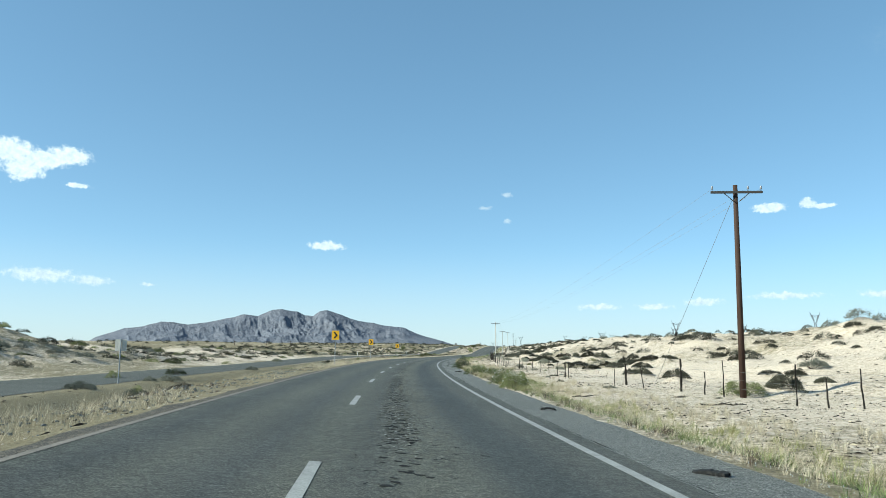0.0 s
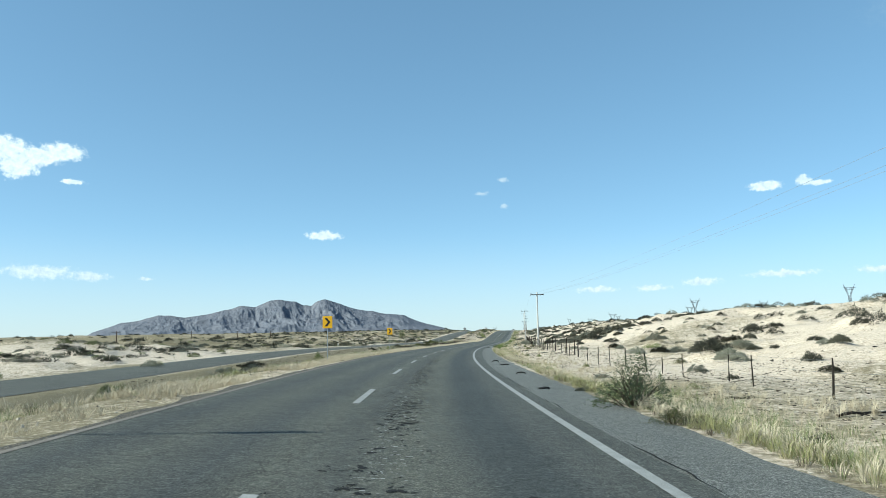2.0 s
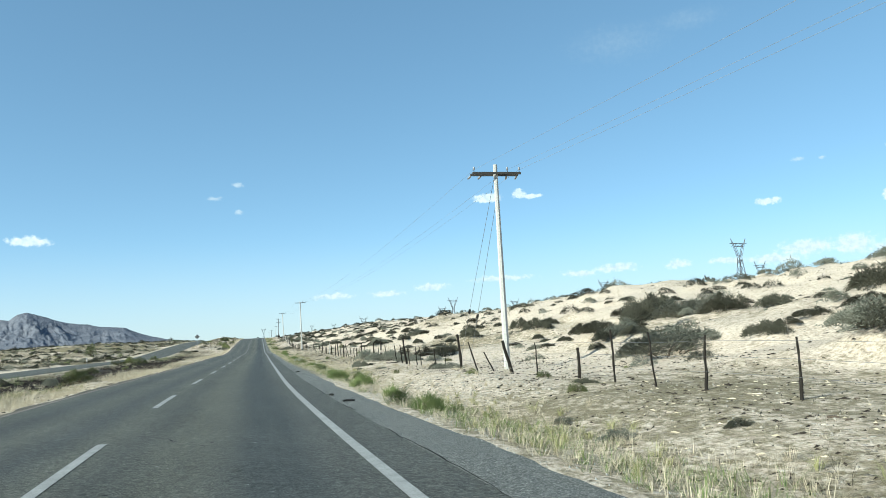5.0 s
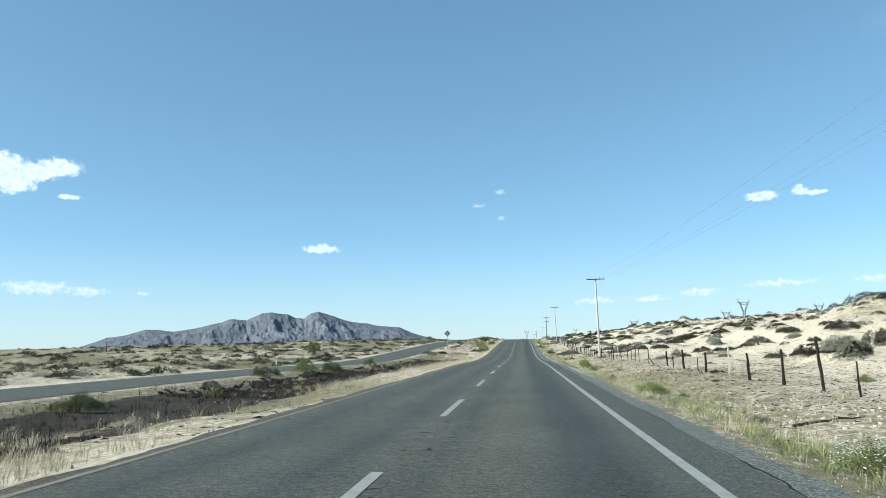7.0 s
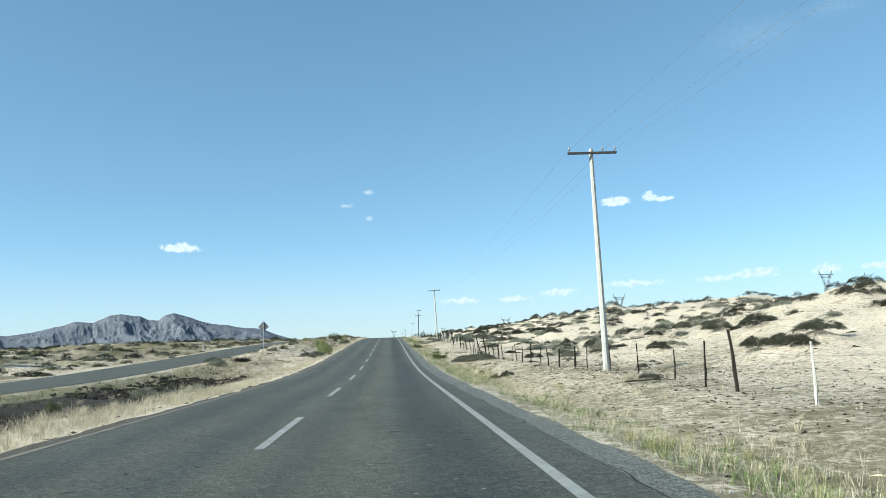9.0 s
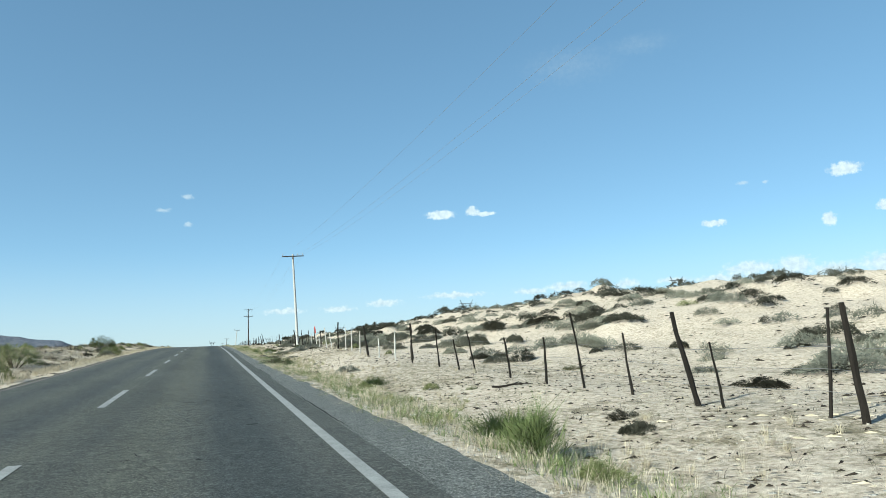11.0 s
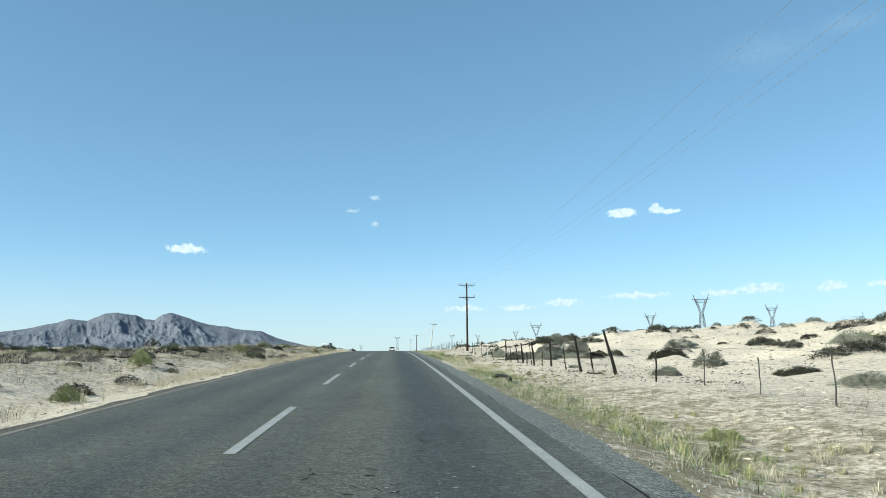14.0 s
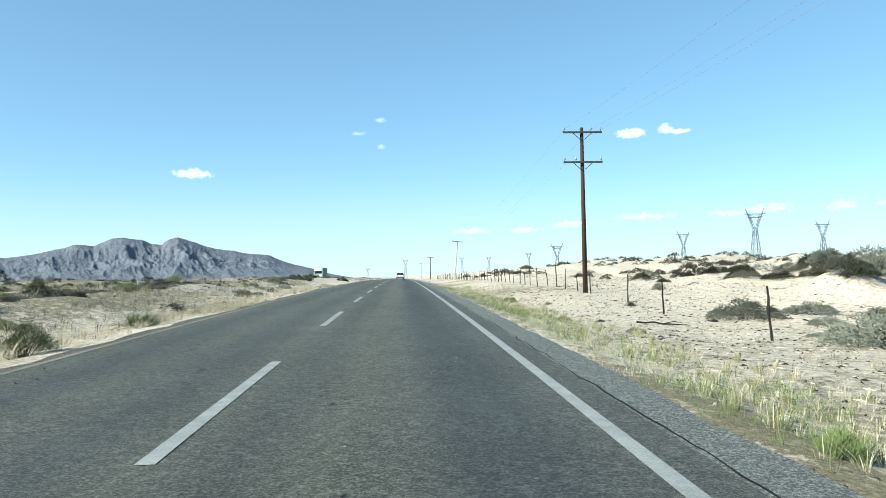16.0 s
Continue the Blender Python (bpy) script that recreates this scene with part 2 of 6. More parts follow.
def sand_material():
    m, ns, ls, b = material("sand", 0.95)
    v = coords(ns, ls)
    big, mid, fine = noise_tex(ns, ls, v, 0.06, 5), noise_tex(ns, ls, v, 0.9, 8, 0.65), noise_tex(ns, ls, v, 7, 8, 0.8)
    col = ramp(ns, ls, big, [(0.3, (0.48, 0.388, 0.295)), (0.7, (0.565, 0.476, 0.378))])
    col = mix(ns, ls, 0.5, col, ramp(ns, ls, mid, [(0.3, (0.38, 0.303, 0.23)), (0.5, (0.52, 0.43, 0.337)), (0.75, (0.71, 0.61, 0.495))]))
    col = mix(ns, ls, 0.62, col, ramp(ns, ls, fine, [(0.37, (0.10, 0.08, 0.06)), (0.46, (0.45, 0.372, 0.285)), (0.62, (0.83, 0.735, 0.61))]))
    # loose pebbles, some pale and some dark, in drifts
    cells = ns.new("ShaderNodeTexVoronoi")
    cells.inputs["Scale"].default_value = 8.0
    ls.new(mix(ns, ls, 0.06, v, ns.new("ShaderNodeTexNoise").outputs["Color"], "ADD"), cells.inputs["Vector"])
    tone = ns.new("ShaderNodeSeparateColor")
    ls.new(cells.outputs["Color"], tone.inputs[0])
    body = ramp(ns, ls, cells.outputs["Distance"], [(0.26, (1.0,)), (0.36, (0.0,))])
    chosen = ramp(ns, ls, tone.outputs[0], [(0.62, (0.0,)), (0.66, (1.0,))])
    drift = ramp(ns, ls, noise_tex(ns, ls, v, 0.35, 5, 0.6), [(0.44, (0.0,)), (0.58, (0.85,))])
    pebbles = mix(ns, ls, 1.0, mix(ns, ls, 1.0, body, chosen, "MULTIPLY"), drift, "MULTIPLY")
    col = mix(ns, ls, pebbles, col, ramp(ns, ls, tone.outputs[1], [(0.0, (0.10, 0.085, 0.07)), (0.55, (0.30, 0.27, 0.23)), (1.0, (0.74, 0.70, 0.64))]))
    # plant litter and crusted soil, thicker where the land carries more scrub
    cover = ns.new("ShaderNodeAttribute")
    cover.attribute_name = "cover"
    for scale, seed_shift, lo, hi in ((1.4, 0.0, 0.78, 0.92), (5.5, 13.0, 0.80, 0.88)):
        mp = ns.new("ShaderNodeMapping")
        mp.inputs["Location"].default_value = (seed_shift, seed_shift, 0)
        mp.inputs["Scale"].default_value = (1.0, 0.7, 1.0)
        ls.new(v, mp.inputs["Vector"])
        clumps = noise_tex(ns, ls, mp.outputs["Vector"], scale, 9, 0.78)
        add = ns.new("ShaderNodeMath")
        add.operation = "ADD"
        ls.new(clumps, add.inputs[0])
        ls.new(cover.outputs["Fac"], add.inputs[1])
        where = ramp(ns, ls, add.outputs[0], [(lo, (0.0,)), (hi, (0.9,))])
        soil = ramp(ns, ls, noise_tex(ns, ls, v, 3.1 * scale, 8, 0.75), [(0.32, (0.050, 0.040, 0.028)), (0.5, (0.18, 0.15, 0.088)), (0.68, (0.34, 0.30, 0.20))])
        col = mix(ns, ls, where, col, soil)
    # scorched soil where the scrub has burnt
    scorch = ns.new("ShaderNodeAttribute")
    scorch.attribute_name = "burnt"
    singe = ramp(ns, ls, math_node(ns, ls, "ADD", scorch.outputs["Fac"], noise_tex(ns, ls, v, 1.3, 8, 0.75)), [(0.88, (0.0,)), (1.12, (0.93,))])
    col = mix(ns, ls, singe, col, ramp(ns, ls, fine, [(0.3, (0.010, 0.008, 0.007)), (0.55, (0.030, 0.024, 0.020)), (0.72, (0.11, 0.09, 0.07))]))
    ls.new(col, b.inputs["Base Color"])
    bump(ns, ls, b, mix(ns, ls, 0.35, mix(ns, ls, 0.5, mid, fine), pebbles), 1.0, 0.12)
    return m


SAND = sand_material()
ASPHALT = asphalt("lane_asphalt", (0.055, 0.056, 0.051), (0.099, 0.098, 0.089), 0.45, 0.9)
SHOULDER = asphalt("shoulder_asphalt", (0.090, 0.091, 0.086), (0.165, 0.164, 0.153), 0.6, 0.35)
RIM = asphalt("left_rim_asphalt", (0.060, 0.052, 0.044), (0.12, 0.102, 0.084), 0.55, 0.3)
PAINT = mottled("road_paint", (0.15, 0.15, 0.145), (0.37, 0.37, 0.355), 3.5, 0.75, (0.25, 0.01), 14)
WORN_PAINT = mottled("worn_edge_paint", (0.10, 0.09, 0.075), (0.27, 0.235, 0.20), 1.2, 0.8, (0.25, 0.01), 14)
# rock tones shifted to blue-grey: the distance haze is painted into the colour
HAZED_ROCK = mottled("mountain_rock", (0.086, 0.106, 0.150), (0.215, 0.220, 0.248), 0.012, 0.95, (0.8, 18.0), 6)
WOOD = mottled("weathered_post_wood", (0.011, 0.009, 0.0075), (0.038, 0.031, 0.025), 4, 0.9, (0.6, 0.02), 8, (1, 1, 0.12), 0.5)
PALE = mottled("whitewashed_post", (0.42, 0.40, 0.36), (0.62, 0.60, 0.55), 5, 0.8, (0.3, 0.01), 8, (1, 1, 0.2))
POLE_WOOD = mottled("creosoted_pole_wood", (0.026, 0.017, 0.013), (0.068, 0.038, 0.027), 3, 0.85, (0.4, 0.02), 8, (1, 1, 0.06))
CONCRETE = mottled("pole_concrete", (0.38, 0.37, 0.35), (0.52, 0.51, 0.485), 1.5, 0.9, (0.3, 0.01), 10)
STEEL = mottled("galvanised_steel", (0.20, 0.22, 0.24), (0.34, 0.36, 0.38), 3, 0.5, (0.1, 0.005), 8)
DARK_METAL = mottled("dark_crossarm", (0.03, 0.03, 0.03), (0.07, 0.065, 0.06), 3, 0.7, (0.2, 0.01), 8)
PORCELAIN = mottled("porcelain_insulator", (0.16, 0.16, 0.18), (0.34, 0.35, 0.37), 9, 0.3, (0.1, 0.002), 4)
WIRE = mottled("wire", (0.10, 0.10, 0.10), (0.20, 0.20, 0.20), 5, 0.6, (0.1, 0.001), 4)
LINE_WIRE = mottled("bright_conductor", (0.20, 0.21, 0.22), (0.32, 0.33, 0.34), 5, 0.35, (0.1, 0.001), 4)
YELLOW = mottled("sign_yellow", (0.62, 0.33, 0.012), (0.74, 0.42, 0.02), 4, 0.55, (0.1, 0.002), 8)
TOWER = mottled("weathered_tower_steel", (0.07, 0.08, 0.09), (0.14, 0.15, 0.165), 3, 0.6, (0.1, 0.005), 8)
BLACK = mottled("sign_black", (0.012, 0.012, 0.013), (0.025, 0.025, 0.025), 4, 0.6, (0.1, 0.002), 8)
SIGN_BACK = mottled("sign_back", (0.10, 0.10, 0.10), (0.18, 0.18, 0.18), 4, 0.6, (0.1, 0.002), 8)
DRY = mottled("dry_grass", (0.33, 0.28, 0.19), (0.58, 0.51, 0.385), 1.5, 0.9, (0, 0.01), 4)
GREEN = mottled("green_grass", (0.078, 0.115, 0.040), (0.19, 0.225, 0.085), 1.5, 0.85, (0, 0.01), 4)
OLIVE = mottled("half_dry_grass", (0.16, 0.165, 0.07), (0.36, 0.34, 0.17), 1.5, 0.9, (0, 0.01), 4)
DARKLEAF = mottled("dune_shrub_leaf", (0.027, 0.029, 0.021), (0.104, 0.102, 0.073), 2.0, 0.9, (0, 0.01), 5, (1, 1, 1), 0.45)
GREYLEAF = mottled("sage_leaf", (0.095, 0.102, 0.080), (0.27, 0.27, 0.215), 2.0, 0.9, (0, 0.01), 5, (1, 1, 1), 0.3)
LEAF = mottled("green_bush_leaf", (0.10, 0.122, 0.048), (0.235, 0.25, 0.105), 2.0, 0.85, (0, 0.01), 5, (1, 1, 1), 0.3)
TWIG = mottled("twig_bark", (0.045, 0.034, 0.025), (0.12, 0.095, 0.07), 6, 0.9, (0.2, 0.01), 5)


DEAD = mottled("dark_dead_wood", (0.014, 0.011, 0.009), (0.050, 0.040, 0.030), 5, 0.9, (0.3, 0.01), 6)
LEAFY = mottled("dark_green_leaf", (0.040, 0.056, 0.028), (0.115, 0.135, 0.066), 2.0, 0.8, (0, 0.01), 5, (1, 1, 1), 0.3)
CHAR = mottled("burnt_brush", (0.010, 0.0085, 0.0075), (0.038, 0.030, 0.025), 1.2, 0.95, (0.8, 0.08), 9)
RUBBER = mottled("tyre_rubber", (0.010, 0.010, 0.010), (0.028, 0.027, 0.026), 6, 0.8, (0.5, 0.01), 6)
STONE = mottled("pale_stones", (0.22, 0.195, 0.16), (0.46, 0.42, 0.36), 2.5, 0.9, (0.4, 0.02), 6)
RED = mottled("red_paint", (0.50, 0.035, 0.025), (0.62, 0.06, 0.04), 4, 0.6, (0.1, 0.002), 8)
LITTER = mottled("litter_white", (0.55, 0.55, 0.55), (0.80, 0.80, 0.78), 5, 0.6, (0.2, 0.01), 4)
CRACK = mottled("open_crack", (0.005, 0.005, 0.005), (0.018, 0.018, 0.017), 4, 0.95, (0.4, 0.01), 6)
CHIP = mottled("pale_chippings", (0.20, 0.20, 0.19), (0.42, 0.42, 0.40), 6, 0.9, (0.3, 0.01), 6)
CAR_WHITE = mottled("car_paint_white", (0.66, 0.66, 0.66), (0.76, 0.76, 0.76), 2, 0.3, (0.0, 0.001), 4)
GLASS_DARK = mottled("tinted_glass", (0.012, 0.014, 0.016), (0.02, 0.022, 0.025), 2, 0.08, (0.0, 0.001), 4)
TAIL = mottled("tail_lamp_red", (0.30, 0.01, 0.01), (0.42, 0.02, 0.02), 4, 0.3, (0.0, 0.001), 4)


# ---- the lie of the land ----
def lattice(ix, iy, seed):
    h = np.sin(ix * 127.1 + iy * 311.7 + seed * 74.7) * 43758.5453
    return h - np.floor(h)


def value_noise(x, y, seed=0):
    x, y = np.asarray(x, float), np.asarray(y, float)
    ix, iy = np.floor(x), np.floor(y)
    fx, fy = x - ix, y - iy
    fx, fy = fx * fx * (3 - 2 * fx), fy * fy * (3 - 2 * fy)
    a, b = lattice(ix, iy, seed), lattice(ix + 1, iy, seed)
    c, d = lattice(ix, iy + 1, seed), lattice(ix + 1, iy + 1, seed)
    return (a + (b - a) * fx) * (1 - fy) + (c + (d - c) * fx) * fy - 0.5


def fbm(x, y, octaves=4, seed=0):
    total, amp = 0, 1.0
    for k in range(octaves):
        total = total + amp * value_noise(x * 2 ** k, y * 2 ** k, seed + k)
        amp *= 0.5
    return total


def step(a, b, x):
    s = np.clip((np.asarray(x, float) - a) / (b - a), 0, 1)
    return s * s * (3 - 2 * s)


def bend(y):
    """How far the road lies to the right of its straight line: the bend at the start."""
    return 0.0005842 * np.minimum(np.asarray(y, float) - 20.76, 0) ** 2


def close_in(y):
    """How much nearer the other carriageway lies in the bend."""
    return 0.7 * (1 - step(-110, -20, y))


def sunk(y):
    """How much lower the other carriageway lies beside the bend."""
    return 0.62 * (1 - step(-70, 10, y))


def widen(y):
    """How much further out the right edge lies in the bend."""
    return 0.29 * (1 - step(-100, -40, y))


def narrow(y):
    """How much further in the left edge lies in the bend."""
    return 0.30 * (1 - step(-100, -40, y))


def fall(y):
    """The carriageway's slope down to the right: steeper where it is banked in the bend."""
    return 0.0049 + 0.0297 / (1 + np.exp(np.clip((np.asarray(y, float) + 35) / 12, -40, 40)))


PROFILE_Y = np.array([-400, 60, 100, 140, 180, 220, 260, 300, 340, 380, 420, 600, 1200])
PROFILE_Z = np.array([0.00, 0.00, 0.19, 0.07, 1.35, 2.80, 3.88, 4.64, 5.06, 5.28, 5.36, 5.20, 4.90])
KNOT_Y = np.linspace(-400, 1200, 801)
KNOT_Z = np.convolve(np.pad(np.interp(KNOT_Y, PROFILE_Y, PROFILE_Z), 16, mode="edge"), np.hanning(33) / np.hanning(33).sum(), "valid")


def road_z(y):
    return np.interp(y, KNOT_Y, KNOT_Z)


def surface_z(u, y):
    """The height of the carriageway's tilted surface."""
    return road_z(y) - fall(y) * (u + 0.3)


def outer(y):
    """Where the shoulder's asphalt ends."""
    return np.interp(y, [-150, -60, 10, 25, 50, 160, 200, 290], [3.5, 3.48, 2.85, 2.85, 2.52, 2.55, 2.25, 2.32])


RIGHT_EDGE, CENTRE, LEFT_EDGE = 1.36, -2.23, -5.76      # the painted lines, from the road's guide line
OUT_R, OUT_L = 2.85, LEFT_EDGE - 0.35         # the asphalt's edges along the straight
FAR_R, FAR_L = -17.6, -24.4                   # the other carriageway
RIDGE_Y = [-400, -150, -90, -60, -15, 40, 90, 125, 185, 212, 232, 250, 270, 310, 335, 420, 900]
RIDGE_Z = [3.0, 3.0, 2.8, 3.9, 4.9, 5.0, 5.6, 5.1, 4.9, 6.1, 8.3, 8.0, 6.9, 6.9, 6.4, 7.6, 7.6]

VERGE_Y = [-200, -108, -98, -87, -77, -65, -50, -42, -38, -10, 12, 27, 34, 42, 50, 100, 109, 121, 140, 161, 172, 180, 197, 203, 208, 213, 228, 237, 247, 258, 276, 284, 291, 297, 303, 309, 314, 322, 345, 450]
VERGE_Z = [-0.35, -0.2, -0.22, -0.05, -0.25, -0.3, -0.45, -0.35, -0.12, 0.02, 0.12, -0.03, 0.12, 0.1, -0.05, 0.12, -0.05, 0.35, 0.15, -0.06, 0.0, 0.0, 0.22, 0.18, 0.28, 0.08, 0.0, 0.08, 0.02, -0.12, -0.26, -0.32, -0.5, -0.38, -0.46, -0.25, -0.08, 0.1, 0.1, -0.2]   # the verge by the fence, over the road
FENCE_Y = [-200, -123, -108, -100, -50, -40, 0, 27, 100, 160, 200, 258, 283, 320, 450]
FENCE_U = [12.5, 11.7, 10.0, 9.3, 9.5, 9.2, 8.6, 8.25, 8.0, 7.8, 7.6, 7.5, 7.35, 8.5, 8.7]      # from the road's guide line


def fence_x(y):
    return float(np.interp(y, FENCE_Y, FENCE_U)) + float(bend(y))


MOUNDS = []     # sandy hummocks that the dune shrubs have gathered: x, y, radius, height
rng = np.random.default_rng(7)


def land(x, y, mounds=True):
    x, y = np.asarray(x, float), np.asarray(y, float)
    u, base = x - bend(y), road_z(y)
    near = 1 - step(120, 500, np.abs(u))
    rough = fbm(x * 0.22, y * 0.22, 4, 3)
    dunes = fbm(x * 0.045, y * 0.035, 4, 11)
    u = u - widen(y) * step(0, 1, u) - narrow(y) * step(3, 4, -u)
    edge = outer(y)
    beside = np.maximum(u - edge, OUT_L - u)
    banked = -fall(y) * (np.clip(u, OUT_L - 1.5, OUT_R + 1.5) + 0.3) * (1 - step(0.5, np.where(u > 0, 4.5, 8.0), beside))
    # right of the road: a verge, then dunes up to a ridge
    ridge = np.interp(y, RIDGE_Y, RIDGE_Z) - base
    verge = np.interp(y, VERGE_Y, VERGE_Z)
    right = -0.22 * step(0, 1.6, u - edge) + (verge + 0.22) * step(4.0, 7.4, u) + (ridge - verge) * step(8.5, 42, u) ** 1.1
    right = right + (0.10 * step(4, 6, u) + 0.25 * step(9, 14, u)) * rough + step(10, 30, u) * 1.9 * dunes + step(11, 18, u) * 0.6 * fbm(x * 0.14, y * 0.14, 3, 23) + (0.05 + 0.12 * step(8, 16, u)) * step(3.4, 4.6, u) * fbm(x * 0.8, y * 0.8, 3, 29) - 4.0 * step(60, 220, u)
    # left: a verge, a scrubby dip, the other carriageway, low dunes
    uf = u - close_in(y)
    out, up = OUT_L - u, step(140, 200, y)
    dip = -0.25 * step(0, 1.2, out) - 0.22 * step(2.0, 5.0, out) + 0.42 * step(7.5, 11.5, out)
    rise = -0.15 * step(0, 1.2, out) + 0.75 * step(1.5, 7.0, out) * (1 - step(8.5, 11.3, out))
    left = dip * (1 - up) + rise * up + 0.35 * rough * step(0.5, 3, out) + 0.16 * step(0.8, 2.5, out) * fbm(x * 0.8, y * 0.8, 3, 29)
    flat = (1 - step(0.2, 2.0, np.maximum(FAR_L - uf, uf - FAR_R)))
    left = (left - sunk(y) * step(2.0, 9.5, out)) * (1 - flat) - (0.03 + sunk(y)) * flat
    left = left + step(0, 14, FAR_L - uf) * (1.3 * dunes + 0.35 * rough + 0.35 + 0.5 * sunk(y))
    side = np.where(u > edge, right, np.where(u < OUT_L, left, -0.03))
    z = base * (0.6 + 0.4 * near) + banked + side * (0.5 + 0.5 * near) - 0.0
    if mounds:
        if x.size < 40:
            m = np.array(MOUNDS)
            r2 = (x[:, None] - m[:, 0]) ** 2 + (y[:, None] - m[:, 1]) ** 2
            return z + (m[:, 3] * np.exp(-r2 / m[:, 2] ** 2) * (np.abs(x[:, None] - m[:, 0]) < 2.5 * m[:, 2]) * (np.abs(y[:, None] - m[:, 1]) < 2.5 * m[:, 2])).sum(1)
        for mx, my, mr, mh in MOUNDS:
            near_by = (np.abs(x - mx) < 2.5 * mr) & (np.abs(y - my) < 2.5 * mr)
            if near_by.any():
                z[near_by] += mh * np.exp(-((x[near_by] - mx) ** 2 + (y[near_by] - my) ** 2) / (mr * mr))
    return z


def ground_at(x, y):
    return float(land(np.array([float(x)]), np.array([float(y)]))[0])


for _ in range(2500):
    y = rng.uniform(-120, 480)
    u = 13.5 + 58 * rng.random() ** 1.1 if rng.random() < 0.75 else rng.uniform(-95, -29)
    r = rng.uniform(0.34, 0.74) * (1.0 + 1.2 * rng.random() ** 3)
    MOUNDS.append((float(u + bend(y)), float(y), float(r), float(r * rng.uniform(0.22, 0.48))))


for big in ((19.5, 21.0, 3.6, 1.1), (23.0, 26.0, 4.0, 0.9), (-36.0, -84.0, 8.0, 2.2), (-45.0, -78.0, 9.0, 2.0), (-46.0, -60.0, 11.0, 2.0), (-44.0, -20.0, 10.0, 1.2), (-52.0, 30.0, 12.0, 1.2)):
    MOUNDS.append(big)


def mesh_object(name, verts, faces, mat, smooth=False):
    me = bpy.data.meshes.new(name)
    me.from_pydata([tuple(v) for v in verts], [], [tuple(f) for f in faces])
    if mat is not None:
        me.materials.append(mat)
    if smooth:
        me.polygons.foreach_set("use_smooth", [True] * len(me.polygons))
    me.update()
    return new(name, me)


def grid_faces(nx, ny):
    i, j = np.meshgrid(np.arange(nx - 1), np.arange(ny - 1))
    a = (j * nx + i).ravel()
    return np.stack([a, a + 1, a + nx + 1, a + nx], 1).tolist()


def spread(lo, hi, fine, far, growth=1.22):
    """Grid lines: even between lo and hi, then wider and wider out to far."""
    mid = list(np.arange(lo, hi + fine / 2, fine))
    s, out = fine, []
    while mid[-1] < far:
        s *= growth
        mid.append(min(mid[-1] + s, far))
    s = fine
    while mid[0] > -far:
        s *= growth
        mid.insert(0, max(mid[0] - s, -far))
    return np.array(mid)


gx = spread(-34.0, 52.0, 0.62, 4900, 1.13)
gx = np.sort(np.concatenate([gx[(gx < 2.2) | (gx > 16.4)], np.arange(2.4, 16.3, 0.34)]))     # finer over the near verge
gy = spread(-150.0, 400.0, 0.6, 4900, 1.13)
X, Y = np.meshgrid(gx, gy)
Xb = X + bend(np.maximum(Y, -250)) * (1 - step(60, 400, np.abs(X)))
Z = land(Xb.ravel(), Y.ravel())
ground = mesh_object("ground", np.stack([Xb.ravel(), Y.ravel(), Z], 1), grid_faces(len(gx), len(gy)), SAND, True)
GU = (X - 0 * Y).ravel()
cover = np.interp(GU, [-400, -95, -60, -27, -26, -17.5, -16.5, -14, -10, -8.6, -6, 3, 4, 8, 12, 30, 60, 400],
                  [0.42, 0.42, 0.40, 0.39, 0.30, 0.28, 0.37, 0.40, 0.38, 0.31, 0.28, 0.34, 0.33, 0.29, 0.25, 0.24, 0.25, 0.30])
cover = cover - 0.09 * step(150, 200, Y.ravel()) * (GU < -8) * (GU > -17) - 0.06 * step(120, 180, Y.ravel()) * (GU > 3) + (0.10 + 0.07 * (1 - step(-95, -85, Y.ravel()))) * (1 - step(-20, 20, Y.ravel())) * (GU < -5) * (GU > -17) - 0.10 * (1 - step(-20, 30, Y.ravel())) * (GU < -26) + 0.20 * fbm(Xb.ravel() * 0.10, Y.ravel() * 0.07, 3, 19)
ground.data.attributes.new("cover", "FLOAT", "POINT").data.foreach_set("value", cover.astype(np.float32))
burnt = (step(-16.2, -14.5, GU) * (1 - step(-10.6, -9.2, GU)) * step(20, 34, Y.ravel()) * (1 - step(125, 150, Y.ravel())) + 0.75 * step(-16.5, -15.0, GU) * (1 - step(-12.5, -11.0, GU)) * step(240, 262, Y.ravel())) * np.clip(1.0 + 1.6 * fbm(Xb.ravel() * 0.33, Y.ravel() * 0.16, 4, 37), 0, 1)
ground.data.attributes.new("burnt", "FLOAT", "POINT").data.foreach_set("value", burnt.astype(np.float32))
tagged(ground, "pale desert sand with dunes, hummocks and dry litter", "ground", kind="structure")


